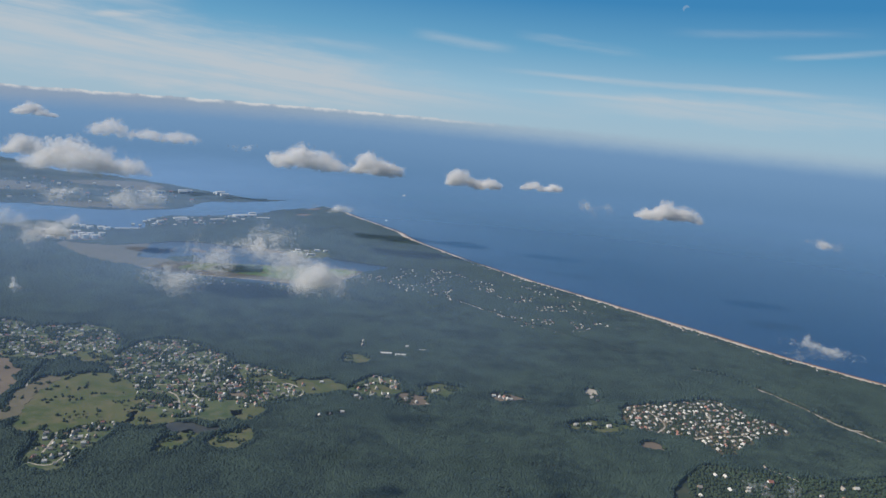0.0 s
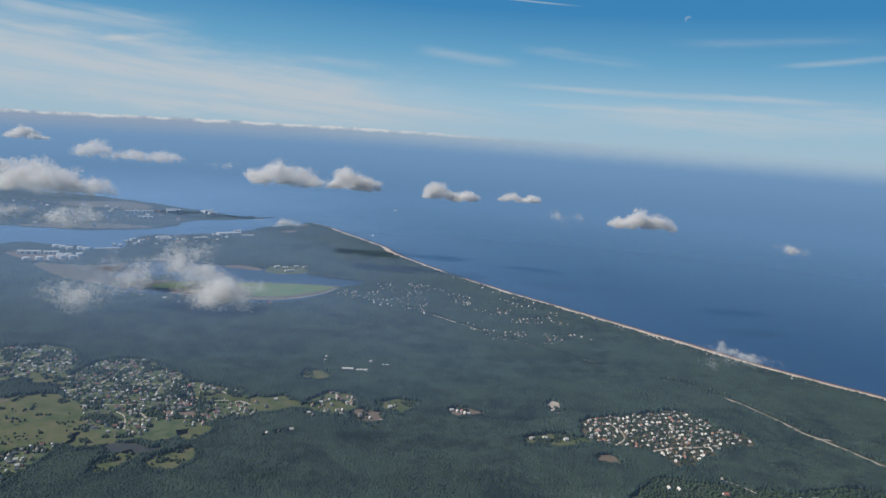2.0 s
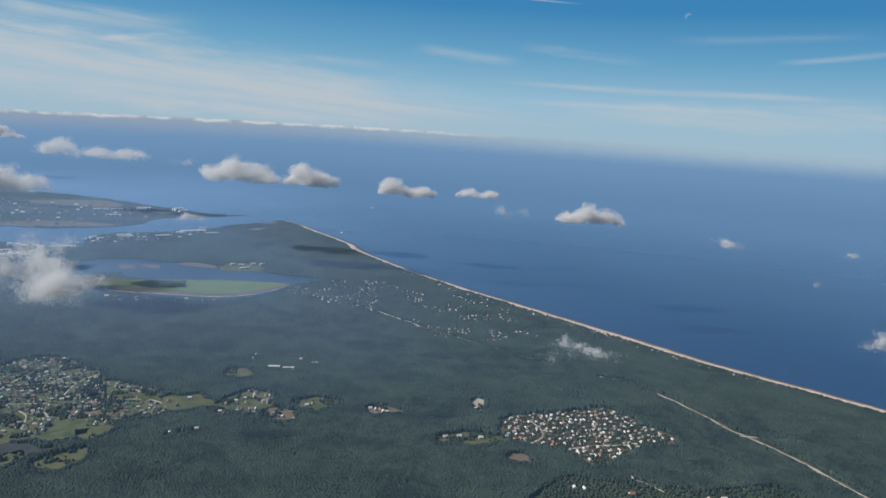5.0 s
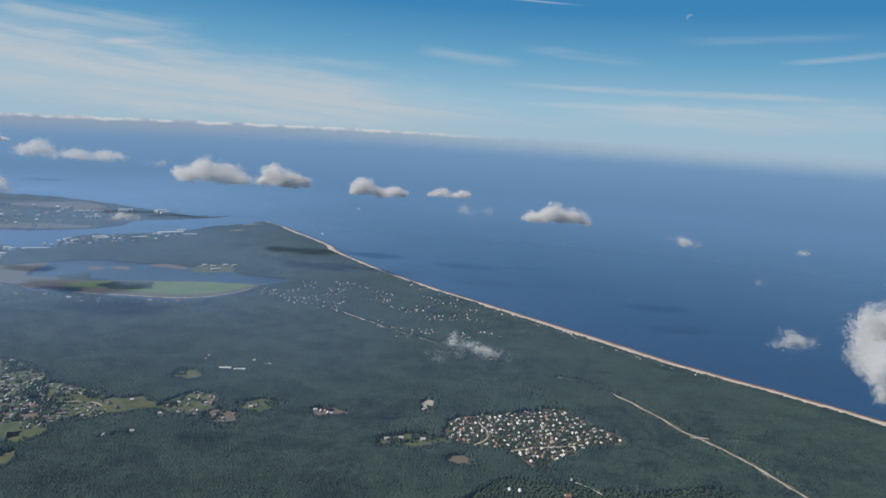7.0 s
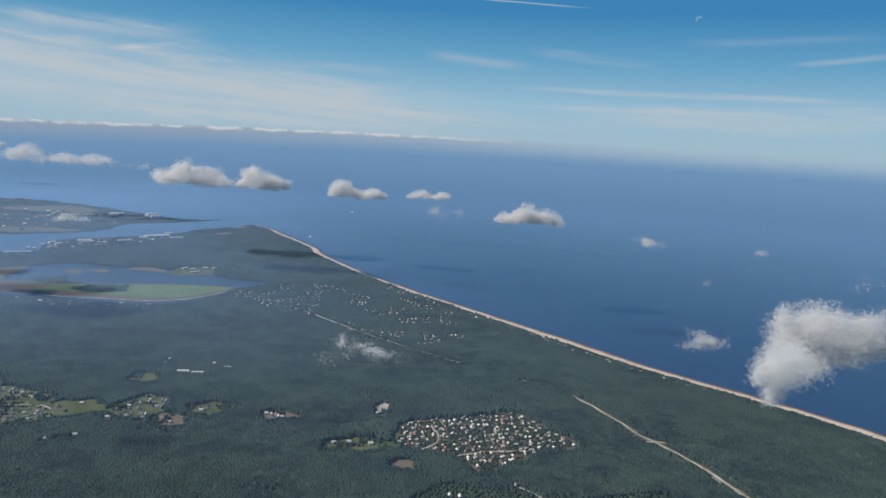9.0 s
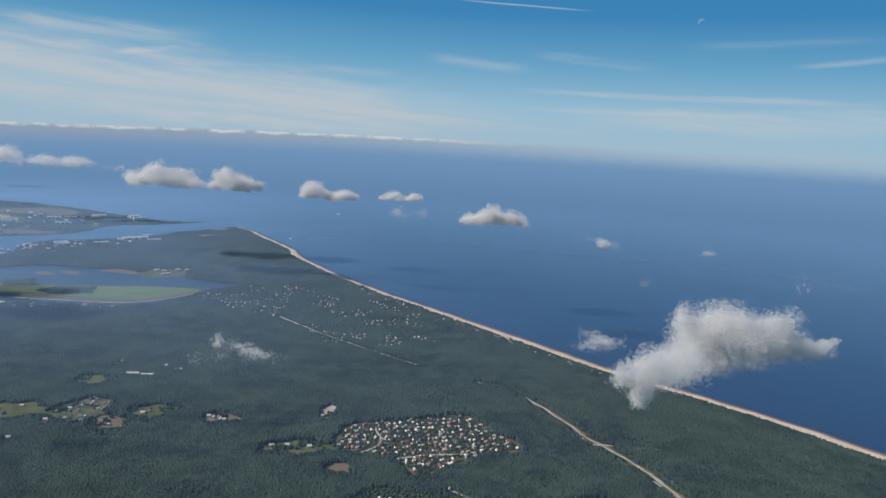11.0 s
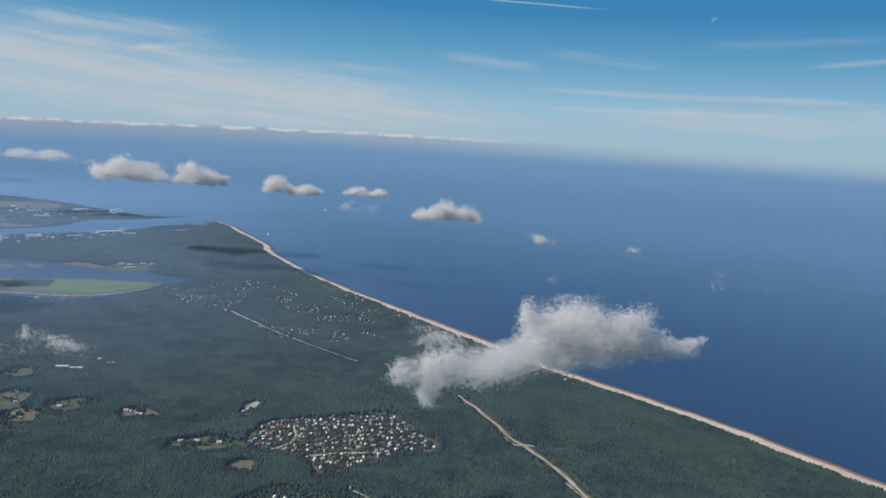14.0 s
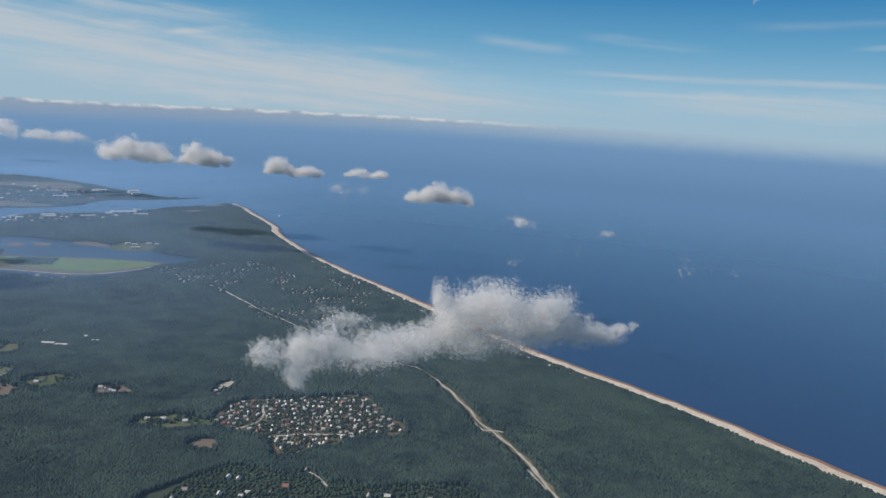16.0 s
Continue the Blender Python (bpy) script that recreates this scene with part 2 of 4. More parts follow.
GARDEN = earth("garden plots", ((0.066, 0.075, 0.040), (0.141, 0.106, 0.062), (0.202, 0.150, 0.097)), (0.04, 0.15, 0.9))
SOIL = earth("ploughed soil", ((0.180, 0.140, 0.104), (0.216, 0.171, 0.126), (0.153, 0.126, 0.090)), (0.02, 0.15, 0.8))
SAND = earth("beach sand", ((0.66, 0.54, 0.42), (0.76, 0.65, 0.52), (0.54, 0.42, 0.31)), (0.02, 0.09, 0.7))
TRACK = earth("sandy track", ((0.42, 0.37, 0.30), (0.56, 0.50, 0.42), (0.24, 0.21, 0.15)), (0.03, 0.2, 0.9))
MARSH = earth("wet hollow", ((0.045, 0.052, 0.058), (0.065, 0.070, 0.066), (0.085, 0.085, 0.065)), (0.03, 0.1, 0.6), 0.5)
VERGE = earth("bare verge", ((0.16, 0.14, 0.09), (0.23, 0.19, 0.13), (0.10, 0.11, 0.06)), (0.03, 0.1, 0.6))
REED = earth("reed bed", ((0.153, 0.135, 0.090), (0.180, 0.153, 0.108), (0.108, 0.108, 0.063)), (0.02, 0.08, 0.6))
PINE = leafy("pine canopy", (0.010, 0.021, 0.022), (0.064, 0.094, 0.066), (0.046, 0.072, 0.052))
BROADLEAF = leafy("broadleaf crowns", (0.020, 0.034, 0.022), (0.060, 0.088, 0.044), (0.048, 0.066, 0.038))
CLOUD = cloud_material("dense cloud", 0.085, 0.42)
SOFT = cloud_material("soft cloud", 0.08, 0.45)
VEIL = cloud_material("thin cloud", 0.055, 0.5)
WALLS = [plain("white render", (0.84, 0.80, 0.72)), plain("cream plaster", (0.66, 0.58, 0.44)), plain("grey boards", (0.38, 0.36, 0.33)),
         plain("red brick", (0.42, 0.22, 0.15)), plain("yellow boards", (0.56, 0.42, 0.2))]
ROOFS = [plain("pale sheet roof", (0.72, 0.67, 0.59), 0.5), plain("fibre cement roof", (0.36, 0.31, 0.25)), plain("red tile roof", (0.36, 0.15, 0.10)),
         plain("brown roof", (0.22, 0.15, 0.11)), plain("dark roof", (0.12, 0.12, 0.13))]
PANE = plain("window glass", (0.05, 0.06, 0.07), 0.1, wear=0.1)
WOOD = plain("weathered wood", (0.2, 0.14, 0.09))
STEEL = plain("white steel", (0.78, 0.78, 0.76), 0.5)
RUST = plain("red oxide hull", (0.35, 0.10, 0.07), 0.6)
CONCRETE = plain("concrete", (0.45, 0.44, 0.41), 0.9)


# ---- building helpers ----
def mesh_object(name, verts, faces, mat, parent=None, smooth=False):
    me = bpy.data.meshes.new(name)
    me.from_pydata([tuple(v) for v in verts], [], [tuple(f) for f in faces])
    me.materials.append(mat)
    if smooth:
        me.polygons.foreach_set("use_smooth", [True] * len(me.polygons))
    me.update()
    ob = new(name, me)
    ob.parent = parent
    return ob


def part(name, bm, mat, parent, label=""):
    me = bpy.data.meshes.new(name)
    bm.to_mesh(me)
    bm.free()
    me.materials.append(mat)
    ob = new(name, me)
    ob.parent = parent
    if label:
        ob["label"] = label
    return ob


def soup(name, verts, corners, mat):
    """One mesh out of arrays: verts (n, 3), corners (m, 3) of triangles."""
    me = bpy.data.meshes.new(name)
    me.vertices.add(len(verts))
    me.vertices.foreach_set("co", np.asarray(verts, dtype=np.float32).ravel())
    me.loops.add(corners.size)
    me.loops.foreach_set("vertex_index", np.asarray(corners, dtype=np.int32).ravel())
    me.polygons.add(len(corners))
    me.polygons.foreach_set("loop_start", np.arange(0, corners.size, 3, dtype=np.int32))
    me.update(calc_edges=True)
    me.materials.append(mat)
    return new(name, me)


def curve(points, step=12.0, wiggle=0.0, closed=False, seed=0.0):
    """A smooth line through the points, cut in even steps, with a natural unevenness."""
    pts = [Vector((*p[:2], 0)) for p in points]
    n, out = len(pts), []
    for i in range(n if closed else n - 1):
        a, b, c, d = (pts[(i + k) % n] if closed else pts[min(max(i + k, 0), n - 1)] for k in (-1, 0, 1, 2))
        for j in range(max(1, int((c - b).length / step))):
            t = j / max(1, int((c - b).length / step))
            q = 0.5 * (2 * b + (c - a) * t + (2 * a - 5 * b + 4 * c - d) * t * t + (3 * b - a - 3 * c + d) * t ** 3)
            if wiggle:
                s = q * (0.25 / step)
                q = q + wiggle * Vector((noise.noise((s.x, s.y, seed)), noise.noise((s.x, s.y, seed + 9)), 0)) + 0.4 * wiggle * Vector((noise.noise((3 * s.x, 3 * s.y, seed + 5)), noise.noise((3 * s.x, 3 * s.y, seed + 7)), 0))
            out.append((q.x, q.y))
    if not closed:
        out.append((pts[-1].x, pts[-1].y))
    return out


def patch(name, outline, mat, z=0.1, step=5.0, wiggle=4.0, depth=1.2, label="", category="", kind="structure"):
    """A low slab of land or water with an uneven edge: its top at z, its skirt reaching down into what it lies on."""
    line = curve(outline, step, wiggle, True, seed=len(name) + outline[0][0] * 0.01)
    n = len(line)
    verts = [(x, y, z) for x, y in line] + [(x, y, z - depth) for x, y in line]
    faces = [list(range(n))] + [(i, n + i, n + (i + 1) % n, (i + 1) % n) for i in range(n)]
    ob = mesh_object(name, verts, faces, mat)
    me = ob.data
    me.flip_normals() if me.polygons[0].normal.z < 0 else None
    CLEAR[name + str(len(CLEAR))] = np.array(line)
    return tagged(ob, label, category, "", kind)


def strip(name, points, width, mat, z=0.14, step=5.0, wiggle=2.5, label="", category="road"):
    line = curve(points, step, wiggle, seed=points[0][0] * 0.01)
    verts, faces = [], []
    for i, (x, y) in enumerate(line):
        a, b = Vector(line[max(i - 1, 0)]), Vector(line[min(i + 1, len(line) - 1)])
        side = (b - a).normalized().orthogonal()
        w = width * (0.45 + 0.4 * noise.noise((x * 0.06, y * 0.06, width)) + 0.2 * noise.noise((x * 0.25, y * 0.25, width)))
        for k, dz in ((-1.0, -0.3), (-0.85, 0.0), (0.85, 0.0), (1.0, -0.3)):
            verts.append((x + side.x * w * k, y + side.y * w * k, z + dz))
        if i:
            o = 4 * i
            faces += [(o - 4 + k, o + k, o + k + 1, o - 3 + k) for k in range(3)]
    ob = mesh_object(name, verts, faces, mat)
    ROADS.append((np.array(line), width * 0.7))
    return tagged(ob, label, category, "", "structure")


CLEAR, ROADS = {}, []


def grain3(p, seed):
    """Smooth random values between -1 and 1 over space, for arrays of places."""
    i = np.floor(p).astype(np.int64)
    f = p - i
    u = f * f * (3 - 2 * f)
    out = np.zeros(len(p))
    for dx in (0, 1):
        for dy in (0, 1):
            for dz in (0, 1):
                h = ((i[:, 0] + dx) * 73856093) ^ ((i[:, 1] + dy) * 19349663) ^ ((i[:, 2] + dz) * 83492791) ^ (seed * 668265263)
                h = ((h ^ (h >> 13)) * 1274126177) & 0xFFFFFFFF
                h = ((h ^ (h >> 15)) * 2246822519) & 0xFFFFFFFF
                v = ((h ^ (h >> 16)) & 0xFFFF) / 32767.5 - 1
                out += v * np.where(dx, u[:, 0], 1 - u[:, 0]) * np.where(dy, u[:, 1], 1 - u[:, 1]) * np.where(dz, u[:, 2], 1 - u[:, 2])
    return out


def billow(p, seed, octaves=5, rough=0.55):
    total, a = np.zeros(len(p)), 1.0
    for k in range(octaves):
        total += a * grain3(p * 2.03 ** k, seed + k)
        a *= rough
    return total


def inside(px, py, poly):
    poly = np.asarray(poly, dtype=float)
    out = np.zeros(len(px), bool)
    near = np.flatnonzero((px >= poly[:, 0].min()) & (px <= poly[:, 0].max()) & (py >= poly[:, 1].min()) & (py <= poly[:, 1].max()))
    u, v = px[near], py[near]
    hit = np.zeros(len(near), bool)
    x0, y0 = poly[-1]
    for x1, y1 in poly:
        if y0 != y1:
            hit ^= ((y0 > v) != (y1 > v)) & (u < (x1 - x0) * (v - y0) / (y1 - y0) + x0)
        x0, y0 = x1, y1
    out[near] = hit
    return out


def near_line(px, py, line, d):
    order = np.argsort(py, kind="stable")
    x, y = px[order], py[order]
    near = np.zeros(len(px), bool)
    for (ax, ay), (bx, by) in zip(line[:-1], line[1:]):
        i, j = np.searchsorted(y, (min(ay, by) - d, max(ay, by) + d))
        if i == j:
            continue
        u, v = x[i:j], y[i:j]
        l2 = max((bx - ax) ** 2 + (by - ay) ** 2, 1e-6)
        t = np.clip(((u - ax) * (bx - ax) + (v - ay) * (by - ay)) / l2, 0, 1)
        near[i:j] |= (u - ax - t * (bx - ax)) ** 2 + (v - ay - t * (by - ay)) ** 2 < d * d
    hit = np.zeros(len(px), bool)
    hit[order] = near
    return hit


# ---- sea, land and shore ----
SHORE = [(2611, -800), (1714, 140), (1265, 576), (1028, 811), (956, 889), (846, 1005), (674, 1155), (572, 1270), (409, 1445),
         (236, 1629), (84, 1818), (-55, 2027), (-112, 2153), (-260, 2366), (-348, 2493), (-417, 2560)]
PORT = [(-471, 2450), (-505, 2395), (-551, 2331), (-590, 2212), (-652, 2143), (-710, 2077), (-793, 2038), (-820, 1960), (-807, 1886), (-778, 1800),
        (-822, 1764), (-880, 1782), (-959, 1770), (-1050, 1775), (-1100, 1698), (-1350, 1600), (-2207, 1420), (-4800, 1150)]
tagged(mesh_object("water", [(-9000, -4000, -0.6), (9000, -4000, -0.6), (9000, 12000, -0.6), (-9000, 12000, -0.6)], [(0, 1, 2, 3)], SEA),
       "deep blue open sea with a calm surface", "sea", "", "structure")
shore = curve(SHORE, 10.0, 3.0, seed=2.0)
inner = []
for i, (x, y) in enumerate(shore):
    a, c = Vector(shore[max(i - 1, 0)]), Vector(shore[min(i + 1, len(shore) - 1)])
    side = (c - a).normalized().orthogonal()
    side = side if side.y < 0 else -side
    back = 20.0 * min(1.0, (len(shore) - i) / 14)
    inner.append((x + side.x * back, y + side.y * back))
coast = inner + curve(PORT, 14.0, 8.0, seed=4.0)
land = coast + [(-4800, -3500), (4800, -3500), (4800, -2800)]
ground = tagged(mesh_object("ground", [(x, y, 0) for x, y in land] + [(x, y, -3) for x, y in land],
                            [list(range(len(land)))] + [(i, len(land) + i, len(land) + (i + 1) % len(land), (i + 1) % len(land)) for i in range(len(land))], FLOOR),
                "flat wooded coastal plain with dark forest soil", "ground", "", "structure")
FARLAND = [(-592, 2655), (-700, 2575), (-829, 2640), (-980, 2705), (-1105, 2790), (-1258, 2862), (-1436, 2895), (-1640, 2930), (-1900, 3100), (-2400, 3500), (-3200, 4200), (-4800, 5000),
           (-4800, 1900), (-2400, 1930), (-1400, 2010), (-1228, 2035), (-1084, 2040), (-981, 2070), (-872, 2155), (-826, 2270), (-815, 2400), (-690, 2520)]
patch("ground", FARLAND, FLOOR, 0.1, 16.0, 22.0, 2.0, "flat far headland beyond the river mouth", "ground")
CLEAR.clear()
# Added haze sheets: the lower thickens with distance, the upper veils everything alike
tagged(mesh_object("haze_layer", [(-9000, -4000, 42), (9000, -4000, 42), (9000, 12000, 42), (-9000, 12000, 42)], [(0, 1, 2, 3)], DISTANCE_HAZE),
       "low bluish sheet standing in for haze that grows with distance", "haze", "", "structure")
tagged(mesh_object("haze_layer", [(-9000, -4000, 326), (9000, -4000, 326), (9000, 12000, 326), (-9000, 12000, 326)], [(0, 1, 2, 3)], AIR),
       "very thin bluish sheet above the low clouds standing in for airlight", "haze", "", "structure")
BEACH_W = 28.0


def beach():
    verts, faces = [], []
    line = curve(SHORE, 10.0, 3.0, seed=2.0)[60:]
    for i, (x, y) in enumerate(line):
        a, b = Vector(line[max(i - 1, 0)]), Vector(line[min(i + 1, len(line) - 1)])
        side = (b - a).normalized().orthogonal()
        if side.y < 0:
            side = -side
        fade = min(1.0, (len(line) - i) / 12)
        w = BEACH_W * fade * (1.0 - 0.5 * min(1.0, max(0.0, (y - 1250) / 900))) * (1.0 + 0.22 * noise.noise((x * 0.012, y * 0.012, 1)))
        for d, z in ((4.0, -0.62), (-2.0, -0.45), (-0.35 * w, 0.2), (-0.75 * w, 0.5), (-w, 0.9), (-w - 3.0, 0.05)):
            verts.append((x + side.x * d, y + side.y * d, z))
        if i:
            o = 6 * i
            faces += [(o - 6 + k, o + k, o + k + 1, o - 5 + k) for k in range(5)]
    ob = mesh_object("beach", verts, faces, SAND)
    wet, bars, quads = [], [], []
    for i in range(len(line)):
        a, c = Vector(verts[6 * i]), Vector(verts[6 * i + 2])
        k = 0.5 + 0.25 * noise.noise((a.x * 0.03, a.y * 0.03, 6))
        wet += [tuple(a + (a - c).normalized() * 1.0 + Vector((0, 0, 0.05))), tuple(a.lerp(c, k) + Vector((0, 0, 0.12)))]
        out = (a - c).normalized()
        bars += [tuple(a + out * 1.0 + Vector((0, 0, 0.035))), tuple(a + out * (9.0 + 5.0 * noise.noise((a.x * 0.02, a.y * 0.02, 3))) + Vector((0, 0, 0.035)))]
        if i:
            quads.append((2 * i - 2, 2 * i, 2 * i + 1, 2 * i - 1))
    tagged(mesh_object("shallows", bars, quads, SHALLOWS), "shallow water over brown sand along the beach", "water", "", "structure")
    tagged(mesh_object("wet_sand", wet, quads, WET), "narrow fringe of wet orange sand at the waterline", "sand", "", "structure")
    tagged(ob, "long narrow beach of pale warm sand", "beach", "", "structure")
    return line


beach_line = beach()
patch("river", [(-99, 1604), (-193, 1630), (-240, 1649), (-276, 1672), (-392, 1684), (-461, 1682), (-549, 1690), (-618, 1690), (-670, 1655), (-700, 1590), (-660, 1520), (-640, 1420),
                (-560, 1362), (-440, 1352), (-306, 1345), (-232, 1366), (-172, 1445), (-150, 1520)], RIVER, 0.12, 8, 3, 1.0, "calm blue backwater behind the dunes", "river")
patch("ground", [(-152, 1536), (-166, 1497), (-186, 1446), (-244, 1384), (-306, 1366), (-378, 1373), (-442, 1378), (-496, 1372), (-556, 1376), (-640, 1412), (-655, 1470), (-593, 1482), (-508, 1483), (-417, 1500), (-304, 1530), (-179, 1541)],
      REED, 0.5, 8, 3, 1.0, "low island fringed with pale reeds and mud", "island")
patch("meadow", [(-162, 1527), (-195, 1474), (-246, 1416), (-311, 1402), (-386, 1410), (-464, 1420), (-507, 1394), (-535, 1421), (-503, 1470), (-415, 1493), (-302, 1523), (-190, 1534)], PASTURE, 0.75, 8, 4, 0.5,
      "bright green pasture on the low island", "meadow")

# ---- fields and clearings ----
SETTLE = [(280, 862), (335, 889), (427, 920), (462, 878), (496, 833), (443, 805), (383, 749), (350, 785), (307, 796), (278, 810)]
TOWN = [  # quarters of the loose village
    [(-420, 885), (-403, 962), (-350, 968), (-276, 926), (-232, 830), (-240, 730), (-284, 716), (-336, 732), (-360, 800), (-405, 845)],
    [(-640, 990), (-565, 982), (-518, 1004), (-455, 978), (-425, 900), (-480, 870), (-508, 850), (-600, 870)],
    [(-258, 886), (-239, 900), (-172, 872), (-140, 819), (-178, 788), (-193, 752), (-230, 775)],
    [(-390, 671), (-357, 704), (-322, 692), (-328, 637), (-330, 596), (-370, 600)],
    [(-90, 850), (-60, 900), (-20, 880), (-30, 835), (-60, 830)],
]
VILLAGE = [(-150, 1480), (-83, 1590), (30, 1628), (120, 1610), (322, 1460), (400, 1317), (371, 1233), (220, 1180), (68, 1340), (-77, 1405)]
LANE = [(290, 600), (325, 708), (380, 716), (480, 706), (580, 722), (620, 600)]
patch("lane_ground", LANE, FLOOR, 0.10, 6, 4, 0.5, "gardens and yards along a lane", "gardens")
patch("garden_ground", SETTLE, GARDEN, 0.10, 5, 9, 0.5, "dense garden plots between small summer houses", "gardens")
settle_line = list(CLEAR.values())[-1]
for quarter in TOWN:
    patch("town_ground", quarter, ROUGH, 0.08, 6, 6, 0.5, "grassy plots and lanes of a loose village", "gardens")
FIELDS = [
    ("meadow", [(-428, 682), (-446, 741), (-450, 806), (-390, 826), (-328, 766), (-314, 704), (-350, 689), (-364, 669), (-408, 655)], GRASS, "wide green meadow with a worn path"),
    ("field", [(-590, 860), (-530, 838), (-490, 778), (-478, 730), (-560, 720)], SOIL, "bare brown ploughed field"),
    ("field", [(-452, 690), (-470, 745), (-462, 800), (-448, 800), (-446, 741), (-434, 690)], REED, "strip of dry brown grass beside the meadow"),
    ("meadow", [(-233, 868), (-204, 872), (-195, 850), (-224, 843)], GRASS, "small green meadow ringed by a lane"),
    ("meadow", [(-196, 868), (-172, 862), (-158, 848), (-190, 848)], GRASS, "small green meadow at the edge of the village"),
    ("meadow", [(-321, 731), (-275, 722), (-274, 706), (-312, 692)], GRASS, "narrow pasture below the village"),
    ("meadow", [(-266, 645), (-262, 670), (-241, 692), (-235, 668), (-248, 643)], GRASS, "light green clearing among dark trees"),
    ("meadow", [(-218, 678), (-191, 709), (-174, 699), (-177, 676), (-198, 660)], GRASS, "green pasture between hedges of trees"),
    ("meadow", [(-216, 752), (-189, 771), (-176, 751), (-197, 727)], GRASS, "green pasture by the wet ditch"),
    ("meadow", [(-470, 897), (-420, 889), (-405, 860), (-446, 855)], GRASS, "pale pasture inside the village"),
    ("field", [(-236, 800), (-214, 806), (-205, 798), (-226, 790)], SOIL, "bare sandy yard in the village"),
    ("field", [(-24, 846), (-16, 818), (12, 818), (20, 832), (8, 845)], SOIL, "sandy farmyard clearing in the forest"),
    ("meadow", [(5, 871), (29, 891), (57, 880), (33, 848)], GRASS, "small bright meadow round a farmstead"),
    ("meadow", [(196, 792), (228, 815), (278, 808), (245, 782)], GRASS, "narrow strip of grass beside the summer houses"),
    ("field", [(276, 759), (295, 767), (310, 754), (287, 741)], SOIL, "bare sandy clearing in the forest"),
    ("field", [(242, 905), (250, 932), (262, 910), (252, 890)], TRACK, "tiny cleared yard of pale ground in the forest"),
    ("meadow", [(-117, 965), (-103, 986), (-74, 972), (-90, 945)], GRASS, "faded clearing in the forest"),
    ("field", [(108, 872), (126, 880), (152, 864), (130, 858)], SOIL, "small yard with sheds in the forest"),
    ("field", [(-470, 1669), (-434, 1698), (-377, 1676), (-370, 1648)], SOIL, "pale mud bank by the water"),
    ("field", [(-586, 1614), (-549, 1613), (-534, 1582), (-564, 1578)], SOIL, "small mud bar in the backwater"),
    ("field", [(-540, 1638), (-503, 1637), (-488, 1605), (-520, 1613)], SOIL, "long mud bar in the backwater"),
    ("meadow", [(-353, 1640), (-354, 1711), (-277, 1739), (-255, 1668), (-301, 1634)], GRASS, "grassy bank with a few sheds"),
    ("field", [(-476, 2311), (-438, 2344), (-422, 2295), (-467, 2273)], SOIL, "pale sandy flat behind the spit"),
    ("field", [(-471, 2456), (-433, 2510), (-416, 2464), (-465, 2422)], SOIL, "bare sand at the end of the spit"),
    ("field", [(-1440, 2600), (-1250, 2780), (-1080, 2690), (-1130, 2560)], REED, "dull flat marsh on the far headland"),
    ("field", [(-1230, 2050), (-1100, 2180), (-900, 2210), (-880, 2170), (-990, 2085), (-1090, 2055)], REED, "dull flat marsh by the river"),
    ("field", [(-1800, 2300), (-1600, 2480), (-1400, 2420), (-1420, 2250)], REED, "wide pale meadows on the far headland"),
    ("field", [(-870, 1560), (-762, 1570), (-700, 1620), (-675, 1590), (-650, 1470), (-560, 1374), (-610, 1395), (-690, 1410), (-792, 1476)], REED, "brown flats between harbour and backwater"),
    ("meadow", [(-740, 1500), (-700, 1530), (-660, 1470), (-690, 1440)], GRASS, "wet green meadow on the river flats"),
    ("field", [(-1000, 1660), (-900, 1690), (-830, 1660), (-800, 1620), (-870, 1580), (-960, 1610)], SOIL, "pale paved yard of the oil harbour"),
    ("field", [(-252, 768), (-220, 783), (-206, 750), (-213, 728), (-243, 726)], ROUGH, "rough grass strip below the village"),
    ("marsh", [(-272, 707), (-242, 711), (-214, 705), (-213, 694), (-261, 688)], MARSH, "dark wet hollow among the meadows"),
    ("meadow", [(-160, 860), (-120, 870), (-96, 848), (-130, 822), (-152, 834)], GRASS, "small meadow with a few houses in the forest"),
    ("meadow", [(-70, 868), (-44, 872), (-28, 848), (-50, 838)], GRASS, "rough pasture beside a farmstead"),
    ("field", [(98, 870), (118, 874), (134, 858), (112, 852)], SOIL, "pale yard with sheds among trees"),
]
for name, outline, mat, label in FIELDS:
    patch(name, outline, mat, 0.45 if mat is REED else 0.2, 4, 9, 0.6, label, name)

# ---- roads ----
CUTTING = [(447, 1053), (482, 1041), (506, 1018), (525, 987), (540, 965), (553, 938), (569, 911), (580, 882), (598, 858), (620, 824), (640, 784), (651, 758), (665, 723), (690, 660), (715, 570)]
strip("verge", CUTTING[3:], 9.0, VERGE, 0.1, label="bare brown verge of the forest cutting")
strip("road", CUTTING, 3.7, TRACK, 0.16, wiggle=1.5, label="pale sandy cutting through the forest")
strip("road", [(572, 884), (580, 868), (592, 853), (606, 838)], 2.6, TRACK, 0.17, wiggle=1.0, label="sandy lane beside the cutting")
strip("road", [(588, 858), (600, 860), (611, 858)], 4.0, TRACK, 0.18, wiggle=1.0, label="widened sandy turning place at the cutting")
strip("road", [(636, 774), (648, 752), (654, 738)], 4.0, TRACK, 0.17, wiggle=1.5, label="sandy lane beside the cutting")
strip("road", [(-556, 1374), (-496, 1372), (-437, 1370), (-371, 1373), (-301, 1374), (-239, 1392), (-184, 1451), (-153, 1523)], 4.0, TRACK, 0.62, wiggle=1.0, label="pale embankment along the island")
strip("road", [(62, 1356), (172, 1254), (269, 1177), (353, 1114)], 3.4, TRACK, label="pale track through the forest village")
strip("road", [(316, 866), (328, 822), (309, 797)], 3.0, TRACK, label="pale lane between summer houses")
